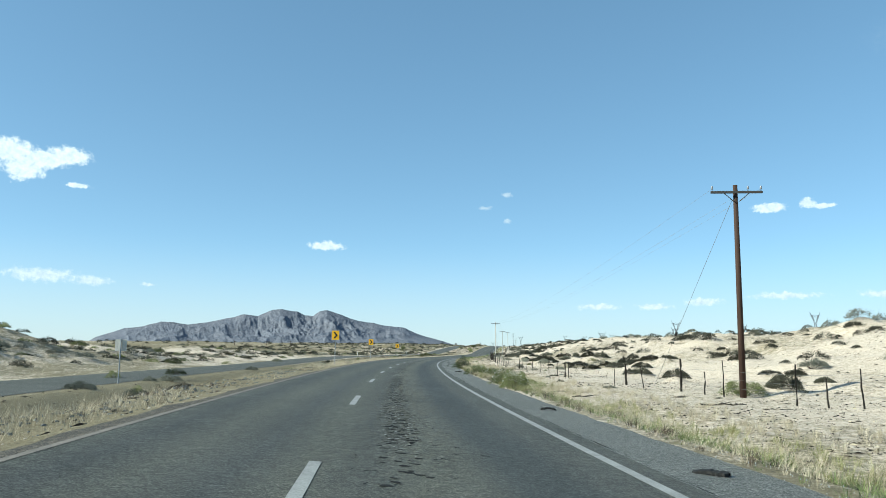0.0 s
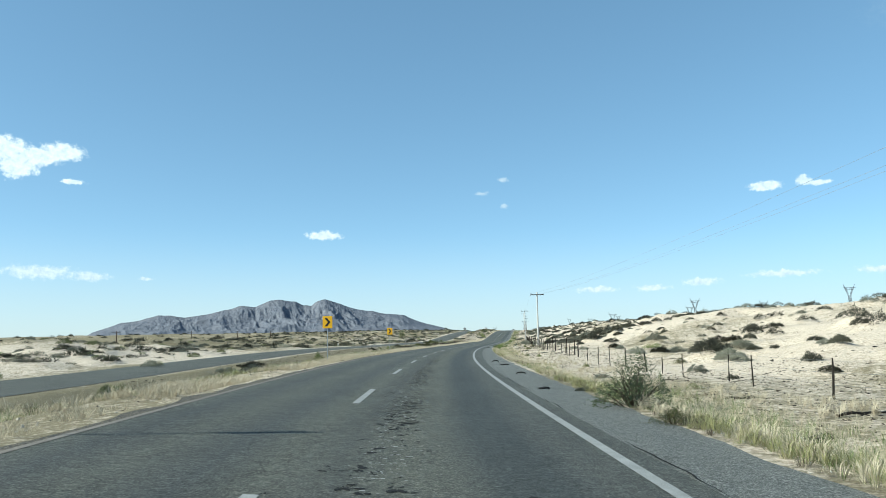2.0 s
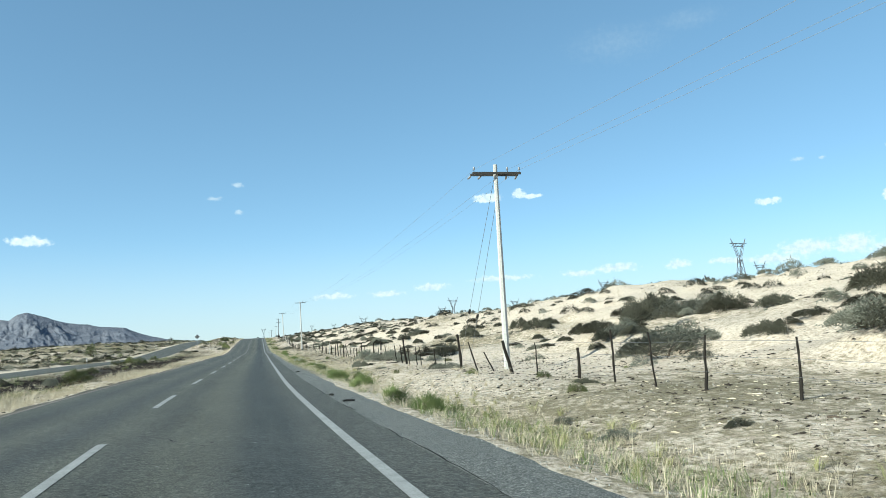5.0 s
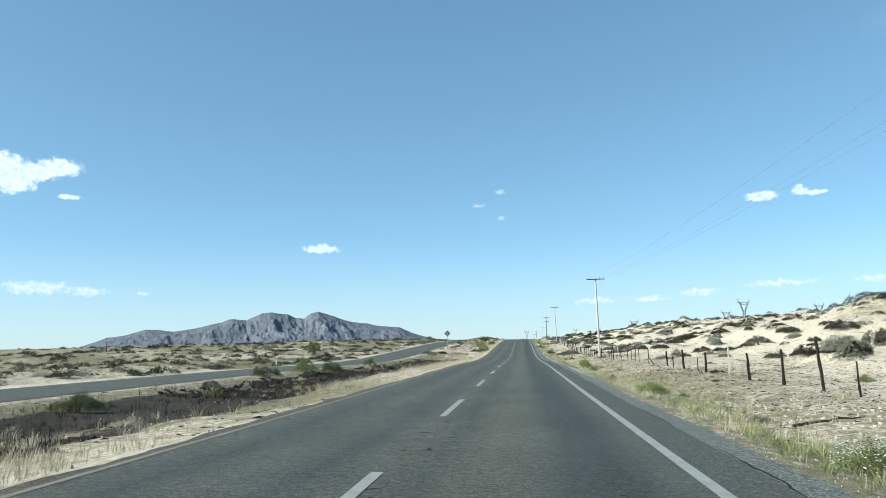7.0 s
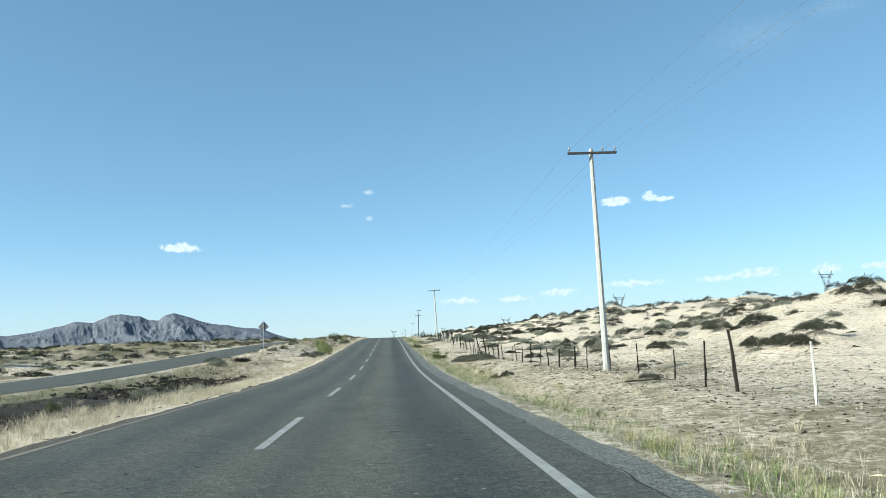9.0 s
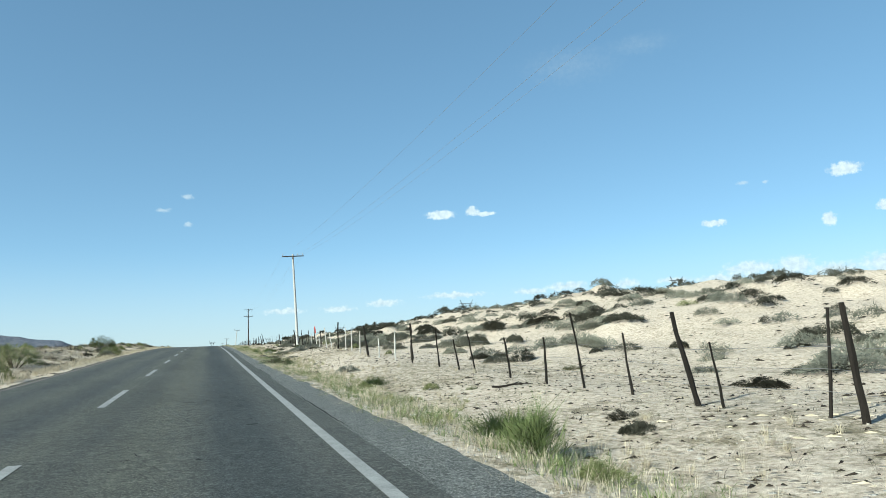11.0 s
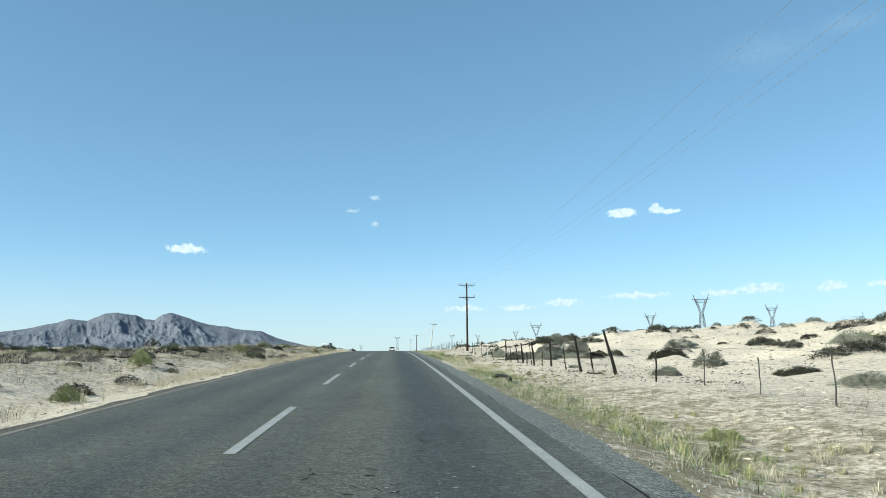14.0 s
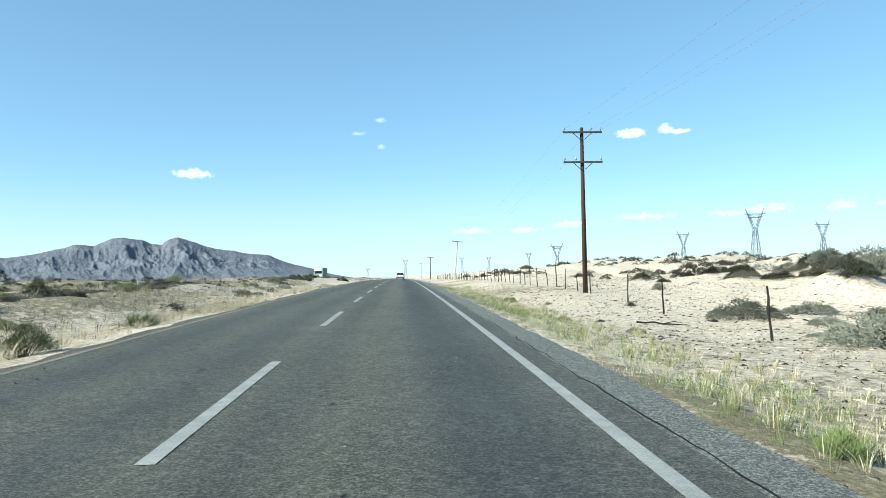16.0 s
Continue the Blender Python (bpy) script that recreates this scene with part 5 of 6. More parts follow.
def shrub_meshes(seed, radius, height, leaves, leaf, n_stems, flat, blade=0.01, lift=0.5, droop=0.0):
    """Stems that fork from the foot, and many small leaves about their ends."""
    r = random.Random(seed)
    bm = bmesh.new()
    def dome(s):
        return height * max(0.05, 1 - s * s) ** 0.5

    for _ in range(n_stems):
        a, s = r.uniform(0, 2 * math.pi), r.random() ** 0.5
        end = Vector((math.cos(a) * radius * s, math.sin(a) * radius * s, dome(s) * r.uniform(0.8, 1.15)))
        mid = end * 0.5 + Vector((r.uniform(-0.1, 0.1) * radius, r.uniform(-0.1, 0.1) * radius, 0.02 * height))
        tube(bm, [Vector((0, 0, -0.15)), mid, end], [0.014 * radius + 0.006, 0.008 * radius + 0.004, 0.003], 3, False)
    stems = bpy.data.meshes.new("stems")
    bm.to_mesh(stems)
    bm.free()
    stems.materials.append(TWIG)
    vs, fs = [], []
    lobes = [(r.uniform(0, 2 * math.pi), r.random() ** 0.5 * 0.85, r.uniform(0.15, 0.4), r.uniform(0.45, 1.35)) for _ in range(13)]
    for _ in range(leaves):
        if r.random() < 0.72:
            la, ls_, lr, lh = r.choice(lobes)
            c = Vector((math.cos(la) * ls_ * radius + r.gauss(0, 0.5) * lr * radius, math.sin(la) * ls_ * radius + r.gauss(0, 0.5) * lr * radius, 0))
            s = min(1.0, c.length / radius)
            c.z = dome(s) * lh * (1 - flat * (1 - r.random() ** 0.5))
        else:
            a, s = r.uniform(0, 2 * math.pi), r.random() ** 0.5
            c = Vector((math.cos(a) * radius * s, math.sin(a) * radius * s, dome(s) * r.random() ** 0.6))
        s = min(1.2, c.length / radius)
        c.z = max(c.z - droop * s * s, -0.3)
        d = (Vector((r.gauss(0, 1), r.gauss(0, 1), r.gauss(lift - 4 * droop * s, 0.95))) + Vector((c.x, c.y, 0)) * (1.3 / radius)).normalized()
        s = d.orthogonal().normalized() * blade * r.uniform(0.6, 1.4)
        ln = leaf * (r.uniform(0.5, 1.4) if r.random() < 0.93 else r.uniform(1.5, 2.4))
        i = len(vs)
        vs += [c - s, c + s, c + d * ln]
        fs.append((i, i + 1, i + 2))
    me = bpy.data.meshes.new("foliage")
    me.from_pydata([tuple(v) for v in vs], [], fs)
    return stems, me


def shrub_kind(name, label, mat, seed, group, **kw):
    stems, leaves = shrub_meshes(seed, **kw)
    leaves.materials.append(mat)
    ob = new(name, stems)
    tagged(ob, label, "shrub", group)
    child(new("foliage", leaves), ob)
    return ob


def add_flowers(ob, radius, height, count, seed):
    """Small white flower heads over the top of a bush."""
    r = random.Random(seed)
    vs, fs = [], []
    heads = [(r.uniform(0, 6.28), r.random() ** 0.5 * 0.9) for _ in range(14)]
    for _ in range(count):
        a, s = r.choice(heads)
        x, y = math.cos(a) * s * radius + r.gauss(0, 0.09), math.sin(a) * s * radius + r.gauss(0, 0.09)
        k = min(1.0, math.hypot(x, y) / radius)
        z = height * max(0.05, 1 - k * k) ** 0.5 * r.uniform(0.75, 1.2) + 0.03
        i, w = len(vs), r.uniform(0.010, 0.020)
        for q in range(5):
            vs.append((x + w * math.cos(q * 1.2566), y + w * math.sin(q * 1.2566), z + r.uniform(-0.006, 0.006)))
        vs.append((x, y, z - 0.012))
        fs += [(i + q, i + (q + 1) % 5, i + 5) for q in range(5)]
    tagged(child(mesh_object("flowers", vs, fs, LITTER), ob), kind="stuff")


DUNE = [shrub_kind("dune_shrub", "dark grey-brown twiggy desert shrub on a sandy hummock", DARKLEAF, 40 + k, "shrubs on the dunes",
                   radius=0.95, height=0.40 + 0.09 * k, leaves=3000, leaf=0.14, blade=0.0165, lift=0.8, n_stems=10, flat=0.95, droop=0.14) for k in range(4)]
SAGE = [shrub_kind("sage_shrub", "grey-green sagebrush on the sand", GREYLEAF, 50 + k, "sagebrush",
                   radius=0.85, height=0.46, leaves=4200, leaf=0.080, blade=0.0115, lift=0.9, n_stems=12, flat=0.8) for k in range(3)]
BUSH = [shrub_kind("green_bush", "leafy green desert bush by the roadside", LEAF, 60 + k, "green bushes",
                   radius=0.75, height=0.75, leaves=3300, leaf=0.10, blade=0.0078, lift=1.2, n_stems=20, flat=0.75) for k in range(3)]
FLOWER = [shrub_kind("flowering_bush", "green roadside bush with small white flowers", LEAF, 66 + k, "white-flowered bushes",
                     radius=0.65, height=0.75, leaves=3300, leaf=0.10, blade=0.0078, lift=1.2, n_stems=20, flat=0.75) for k in range(2)]
for k, ob in enumerate(FLOWER):
    add_flowers(ob, 0.65, 0.75, 420, 5 + k)
LEAFY_BUSH = [shrub_kind("leafy_bush", "dark green open-branched bush at the roadside", LEAFY, 69, "leafy bushes",
                         radius=0.85, height=0.85, leaves=3800, leaf=0.065, blade=0.011, lift=0.5, n_stems=40, flat=0.85)]
TUSSOCK = [shrub_kind("green_tussock", "upright tussock of green roadside grass", GREEN, 75 + k, "green tussocks",
                      radius=0.34, height=0.34, leaves=1100, leaf=0.24, blade=0.0055, lift=2.6, n_stems=6, flat=0.9) for k in range(3)]
MID_DUNE = [shrub_meshes(160 + k, 0.95, 0.42 + 0.1 * k, 700, 0.16, 4, 0.9, 0.021, 0.7, 0.14)[1] for k in range(3)]
FAR_DUNE = [shrub_meshes(140 + k, 0.95, 0.42 + 0.1 * k, 190, 0.18, 3, 0.9, 0.048, 0.6, 0.14)[1] for k in range(3)]
MID_SAGE = [shrub_meshes(170 + k, 0.85, 0.5, 1000, 0.10, 4, 0.8, 0.015, 0.9)[1] for k in range(3)]
LOW = [shrub_meshes(150 + k, 1.0, 0.5, 210, 0.20, 4, 0.9, 0.045, 0.8)[1] for k in range(3)]


def plant(kind, x, y, s, seed, tall=1.0):
    r = random.Random(seed)
    return copy_thing(r.choice(kind), pose(x, y, ground_at(x, y) - 0.03, 0, 0, r.uniform(0, 360)) @ Matrix.Diagonal((s * r.uniform(0.9, 1.45), s * r.uniform(0.65, 1.05), s * tall * r.uniform(0.7, 1.25), 1)))


FAR_SCRUB = {"sage_shrub": [], "dune_shrub": [], "green_bush": []}


def scrub(kind, x, y, s, seed, tall=1.0):
    """A shrub of its own near the road; farther off it joins the scrub that nobody could count."""
    if -19.0 < x - float(bend(y)) < 14.5:
        plant(kind, x, y, s, seed, tall)
    else:
        FAR_SCRUB[kind[0].name.split(".")[0]].append((x, y, s))


def joined_shrubs(label, kinds, spots, seed, mat=None):
    """Shrubs too far off to count, joined into one object."""
    r = np.random.default_rng(seed)
    V, F, n = [], [], 0
    for x, y, s in spots:
        me = kinds[int(r.integers(len(kinds)))]
        co = np.empty(len(me.vertices) * 3)
        me.vertices.foreach_get("co", co)
        co = co.reshape(-1, 3)
        a = r.uniform(0, 6.28)
        c, d = math.cos(a) * s, math.sin(a) * s
        V.append(np.stack([x + co[:, 0] * c - co[:, 1] * d, y + co[:, 0] * d + co[:, 1] * c, ground_at(x, y) - 0.03 + co[:, 2] * s * r.uniform(0.8, 1.2)], 1))
        k = np.arange(len(co) // 3) * 3 + n
        F += np.stack([k, k + 1, k + 2], 1).tolist()
        n += len(co)
    tagged(mesh_object("far_shrubs", np.concatenate(V), F, mat or DARKLEAF), label, "shrubs", kind="stuff")


ranked = sorted([m for m in MOUNDS if m[2] < 3], key=lambda m: abs(m[0] - float(bend(m[1]))) + max(0.0, m[1] - 330) + (40 if m[0] < 0 else 0))
r_size = random.Random(8)
for k, (mx, my, mr, mh) in enumerate(ranked[:230]):
    plant(DUNE if k % 5 else SAGE, mx, my, min(mr, 1.15) * r_size.uniform(0.7, 1.15), k)
joined_shrubs("dark desert shrubs dotting the dunes", MID_DUNE, [(m[0], m[1], m[2] * 0.9) for m in ranked[230:560]], 5)
joined_shrubs("grey-brown desert shrubs dotting the dunes", MID_DUNE, [(m[0], m[1], m[2] * 0.9) for m in ranked[560:760]], 4, GREYLEAF)
joined_shrubs("dark desert shrubs dotting the far dunes", FAR_DUNE, [(m[0], m[1], m[2] * 1.0) for m in ranked[760:]], 3)
rw = np.random.default_rng(31)
joined_shrubs("low scrub over the plain towards the mountain", FAR_DUNE, [(-95 - 500 * float(rw.random()) ** 1.6, float(rw.uniform(-60, 900)), float(rw.uniform(0.8, 2.2))) for _ in range(1000)], 6)
joined_shrubs("low dark scrub over the sand beyond the opposite carriageway", LOW, [(-26 - 85 * float(rw.random()) ** 1.3, float(rw.uniform(-130, 380)), float(rw.uniform(0.35, 1.1))) for _ in range(1500)], 8)
joined_shrubs("grey-green scrub over the sand beyond the opposite carriageway", LOW, [(-28 - 80 * float(rw.random()) ** 1.3, float(rw.uniform(-130, 330)), float(rw.uniform(0.3, 0.9))) for _ in range(900)], 9, GREYLEAF)
joined_shrubs("green scrub over the sand beyond the opposite carriageway", LOW, [(-28 - 70 * float(rw.random()) ** 1.3, float(rw.uniform(-130, 330)), float(rw.uniform(0.3, 0.8))) for _ in range(350)], 10, LEAF)
# plants by the road: kind, place, size, how tall
ROADSIDE = []
ROADSIDE += [
    ("S", 8.5, 220.6, 1.1, 1.2), ("S", 9.3, 222.4, 1.0, 1.1), ("S", 8.8, 224.0, 0.9, 1.0), ("S", 5.4, 151.8, 1.3, 1.0), ("S", 6.5, 150.6, 1.1, 1.0), ("S", 5.9, 202.8, 0.9, 0.9), ("S", 4.9, 203.2, 0.9, 0.8), ("S", 10.1, 205.7, 1.1, 0.9), ("S", 8.9, 200.3, 1.0, 0.9),
    ("S", 10.6, 201.5, 1.2, 0.9), ("S", 12.0, 209.0, 1.2, 0.9), ("B", -10.4, 235.1, 1.6, 0.9), ("B", -9.3, 192.7, 1.7, 1.0), ("B", -7.8, 181.5, 1.4, 1.0), ("S", -10.3, 286.4, 1.2, 1.0), ("S", -12.6, 305.4, 1.0, 1.0), ("S", 9.6, 300.0, 1.1, 0.9), ("S", 9.8, 306.7, 1.1, 0.9),
]
ROADSIDE += [
    ("S", 10.9, 288.5, 1.1, 0.9), ("S", 12.5, 291.0, 1.1, 0.9), ("D", 8.6, 286.7, 0.8, 0.9), ("B", -9.5, -49.6, 1.0, 0.8), ("B", -7.5, -70.0, 1.1, 1.0), ("B", -16.0, 93.1, 1.2, 1.2), ("B", -16.4, 85.8, 1.2, 0.9), ("B", -15.6, 98.9, 1.1, 1.2), ("B", -7.0, 298.5, 0.7, 1.0),
    ("B", -10.5, -95.0, 0.9, 1.0), ("B", -11.0, -30.0, 0.9, 1.0), ("L", 12.2, -98.8, 1.0, 0.62), ("L", 13.4, -97.6, 1.15, 0.6), ("L", 13.2, -99.6, 0.9, 0.6), ("L", 9.6, -79.2, 1.0, 1.55), ("B", 9.8, -82.6, 0.5, 0.9), ("F", 15.0, -117.4, 1.25, 1.0), ("F", 12.5, -98.7, 0.8, 1.0),
]
ROADSIDE += [
    ("F", 13.1, -100.9, 0.95, 1.0), ("F", 14.5, -113.2, 1.15, 1.0), ("S", 10.4, -63.9, 0.5, 0.9), ("B", 8.3, -62.2, 0.5, 1.0), ("S", 18.0, -41.2, 1.2, 1.0), ("S", 20.8, -46.8, 1.3, 1.0), ("S", 15.4, -38.7, 1.0, 0.9), ("G", 3.9, 2.2, 0.9, 1.0), ("G", 3.5, 3.3, 0.9, 1.0),
    ("G", 3.9, 6.8, 0.75, 0.8), ("G", 4.1, 14.0, 1.0, 0.9), ("G", 3.5, 17.3, 0.9, 0.9), ("G", 3.4, 11.0, 0.8, 0.8), ("S", 13.6, 9.3, 1.6, 1.0), ("S", 15.0, 10.5, 1.3, 1.0), ("D", 17.5, 18.9, 1.2, 1.4), ("D", 18.6, 20.3, 1.3, 1.5), ("D", 19.8, 21.8, 1.4, 1.5),
]
ROADSIDE += [
    ("D", 21.2, 23.4, 1.4, 1.4), ("D", 22.6, 25.2, 1.3, 1.4), ("S", 16.3, 17.6, 1.1, 1.2), ("S", 20.5, 19.5, 1.5, 1.3), ("S", 24.0, 22.5, 1.6, 1.2), ("S", 8.0, 17.3, 0.6, 0.9), ("D", 11.5, 32.0, 0.9, 1.5), ("D", 11.5, 37.4, 1.0, 1.5), ("D", 11.4, 44.9, 0.8, 1.4),
    ("D", 12.6, 34.4, 0.7, 1.3), ("G", 3.7, 28.9, 1.0, 1.0), ("G", 3.6, 21.2, 0.8, 0.85), ("S", 6.0, 29.8, 0.6, 1.1), ("S", 7.7, 31.6, 1.1, 0.9), ("S", 8.9, 30.2, 1.0, 0.9), ("S", 10.2, 29.0, 0.9, 0.9), ("G", 4.0, 39.8, 1.0, 0.9), ("F", 4.1, 36.7, 0.6, 0.9),
]
ROADSIDE += [
    ("F", 3.6, 49.4, 0.8, 0.8), ("S", 7.5, 38.0, 1.0, 1.0), ("S", 8.8, 36.6, 1.1, 1.0), ("G", 3.7, 65.5, 1.1, 0.8), ("G", 3.9, 67.0, 0.9, 0.8), ("G", 3.8, 94.0, 1.4, 0.8), ("S", 4.4, 92.5, 0.6, 0.8), ("G", 3.7, 86.5, 0.8, 0.8), ("G", 3.6, 158.8, 1.1, 0.9),
    ("G", 4.0, 160.6, 1.2, 0.8), ("B", 3.5, 157.0, 0.5, 0.8), ("G", 4.5, 172.0, 1.1, 0.6), ("B", 4.1, 171.4, 0.5, 0.6), ("S", 4.9, 178.7, 0.6, 0.7), ("L", 2.9, 186.6, 0.85, 0.75), ("B", 3.6, 188.0, 0.35, 0.9), ("S", 4.2, 208.2, 0.6, 0.8), ("G", 4.7, 212.3, 1.0, 0.6),
]
ROADSIDE += [
    ("G", 3.4, 211.0, 0.9, 0.7), ("G", 3.4, 229.6, 0.9, 0.8), ("G", 4.9, 283.7, 0.9, 0.8), ("G", 2.9, 290.4, 0.7, 0.8), ("G", 3.4, 289.0, 0.8, 1.0), ("S", 12.3, 293.7, 1.2, 1.3), ("S", 13.0, 296.4, 1.3, 1.3), ("S", 14.3, 294.4, 1.2, 1.3), ("S", 15.5, 295.6, 1.2, 1.3), ("S", 10.8, 293.2, 0.8, 1.2), ("S", 17.6, 312.3, 1.7, 1.2), ("S", 6.9, 205.5, 0.9, 0.8),
    ("S", 6.6, 219.4, 0.7, 1.0), ("B", -7.4, 215.3, 1.3, 0.9), ("S", -7.6, 213.8, 1.0, 0.9), ("B", -7.2, 174.2, 1.1, 1.0), ("S", -8.2, 172.5, 1.3, 1.0), ("G", -7.2, 305.1, 1.3, 1.0), ("B", -11.1, -102.6, 0.8, 0.7),
]
for k, (kind, x, y, s, tall) in enumerate(ROADSIDE):
    plant({"B": BUSH, "S": SAGE, "D": DUNE, "F": FLOWER, "L": LEAFY_BUSH, "G": TUSSOCK}[kind], x, y, s, 3000 + k, tall)
joined_shrubs("dark low scrub and dead brush over the sand by the lane", MID_DUNE, [(float(rw.uniform(-17.0, -7.6)), float(rw.uniform(160, 345)), float(rw.uniform(0.15, 0.55))) for _ in range(150)], 12)
joined_shrubs("grey-green sagebrush scattered over the dune slope", MID_DUNE, [(float(rw.uniform(11.5, 40.0)), float(rw.uniform(140, 240)), float(rw.uniform(0.3, 0.85))) for _ in range(170)], 13, GREYLEAF)
joined_shrubs("dry grey-green scrub scattered over the dunes", MID_DUNE, [(float(rw.uniform(12.0, 46.0)), float(rw.uniform(-30, 130)), float(rw.uniform(0.25, 0.75))) for _ in range(150)], 14, GREYLEAF)
rs = random.Random(77)
for k in range(100):
    scrub(SAGE if k % 5 else DUNE, rs.uniform(9.0, 36.0), rs.uniform(197.0, 262.0), rs.uniform(0.5, 1.1), 5000 + k, rs.uniform(0.7, 1.1))
for k in range(16):
    scrub(SAGE, rs.uniform(9.4, 14.0), rs.uniform(283.0, 310.0), rs.uniform(0.5, 1.0), 5100 + k, rs.uniform(0.7, 1.1))
for k in range(46):
    y = rs.uniform(-120, 330)
    scrub(BUSH if k % 2 else SAGE, rs.uniform(3.6, 5.4) + float(bend(y)), y, rs.uniform(0.18, 0.42), 5200 + k, rs.uniform(0.6, 1.0))
for k in range(60):
    scrub((SAGE, BUSH, SAGE)[k % 3], rs.uniform(-42.0, -27.5), rs.uniform(-80, 330), rs.uniform(0.35, 0.9), 5800 + k, rs.uniform(0.7, 1.1))
for k in range(90):
    scrub(SAGE if k % 3 else DUNE, rs.uniform(9.5, 30.0), rs.uniform(146.0, 206.0), rs.uniform(0.5, 1.2), 5700 + k, rs.uniform(0.7, 1.1))
for k in range(130):
    y = rs.uniform(-125, 335)
    scrub((SAGE, DUNE, BUSH)[k % 3], rs.uniform(3.6, 11.5) + float(bend(y)), y, rs.uniform(0.14, 0.42), 5400 + k, rs.uniform(0.6, 1.1))
for k in range(64):
    scrub((SAGE, DUNE, BUSH)[k % 3], rs.uniform(-17.0, -7.4), rs.uniform(165, 345), rs.uniform(0.25, 0.8), 5600 + k, rs.uniform(0.6, 1.0))
for k in range(90):
    scrub((DUNE, SAGE, BUSH)[k % 3], rs.uniform(-46.0, -20.0), rs.uniform(-110.0, -20.0), rs.uniform(0.5, 1.3), 5300 + k, rs.uniform(0.7, 1.2))
rp = random.Random(12)
for k in range(190):
    y = rp.uniform(-120, 420)
    u = rp.choice((rp.uniform(9.5, 26), rp.uniform(-16.5, -9.0), rp.uniform(-16.5, -9.0), rp.uniform(-45, -27)))
    scrub(rp.choice((SAGE, SAGE, DUNE, BUSH)), u + float(bend(y)), y, rp.uniform(0.45, 1.0), 1000 + k)
joined_shrubs("grey-green sagebrush over the dunes and the far verge", MID_SAGE, FAR_SCRUB["sage_shrub"], 15, GREYLEAF)
joined_shrubs("dark twiggy shrubs over the dunes and the far verge", MID_DUNE, FAR_SCRUB["dune_shrub"], 16)
joined_shrubs("green bushes over the dunes and the far verge", MID_SAGE, FAR_SCRUB["green_bush"], 17, LEAF)
for ob in DUNE + SAGE + BUSH + FLOWER + LEAFY_BUSH + TUSSOCK:
    ob.location = (60 + random.Random(ob.name).uniform(0, 20), random.Random(ob.name + "y").uniform(50, 200), 0)
    ob.location.z = ground_at(ob.location.x, ob.location.y)


# ---- roadside clutter and vehicles ----
def tyre_scrap(x, y, yaw, length, seed, bent=0.25):
    """A strip of tread torn from a lorry tyre."""
    r = random.Random(seed)
    bm = bmesh.new()
    n, rows = 14, []
    for k in range(n + 1):
        t = k / n * 2 - 1
        half = min(0.14, length * 0.2) * r.uniform(0.75, 1.1) * (1 if 0 < k < n else 0.5)
        z = 0.03 + bent * (1 - t * t) * 0.5 + r.uniform(-0.01, 0.01)
        rows.append([(t * length / 2, -half, z), (t * length / 2, -half * 0.5, z + 0.012), (t * length / 2, half * 0.5, z + 0.015), (t * length / 2, half, z)])
    top = [[bm.verts.new(p) for p in row] for row in rows]
    low = [[bm.verts.new((p[0], p[1], p[2] - 0.035)) for p in row] for row in rows]
    for a, b in ((top, 1), (low, -1)):
        for k in range(n):
            for m in range(3):
                q = (a[k][m], a[k][m + 1], a[k + 1][m + 1], a[k + 1][m])
                bm.faces.new(q if b > 0 else q[::-1])
    for k in range(n):
        for m in (0, 3):
            bm.faces.new((top[k][m], top[k + 1][m], low[k + 1][m], low[k][m]))
    me = bpy.data.meshes.new("tyre_scrap")
    bm.normal_update()
    bm.to_mesh(me)
    bm.free()
    me.materials.append(RUBBER)
    ob = new("tyre_scrap", me)
    u = x - float(bend(y))
    z = float(surface_z(u, y)) if OUT_L < u < float(outer(y)) else ground_at(x, y)
    ob.matrix_world = pose(x, y, z - 0.01, 0, 0, yaw)
    tagged(ob, "torn black strip of lorry tyre tread lying by the road", "tyre scrap", "tyre scraps")


for k, (x, y, yaw, length, bent) in enumerate([
    (17.7, -139.3, -32, 0.45, 0.05), (16.0, -129.1, 10, 0.4, 0.08), (10.6, -94.1, -20, 0.5, 0.08), (7.8, -74.2, 27, 0.35, 0.04), (7.1, -65.2, -10, 0.4, 0.1), (6.2, -55.8, 25, 0.5, 0.05), (5.5, -50.2, 15, 0.4, 0.1),
    (2.3, 7.2, -60, 0.17, 0.03), (2.5, 4.9, 5, 0.3, 0.02), (2.3, 26.1, 10, 0.25, 0.02), (4.3, 22.8, 12, 0.7, 0.22), (4.0, 20.8, -8, 0.5, 0.1), (3.2, 199.3, -74, 1.25, 0.22), (3.3, 197.7, -60, 0.7, 0.1), (3.5, 205.2, 68, 0.32, 0.22), (3.3, 257.3, -75, 1.5, 0.35)]):
    tyre_scrap(x, y, yaw, length, 70 + k, bent)


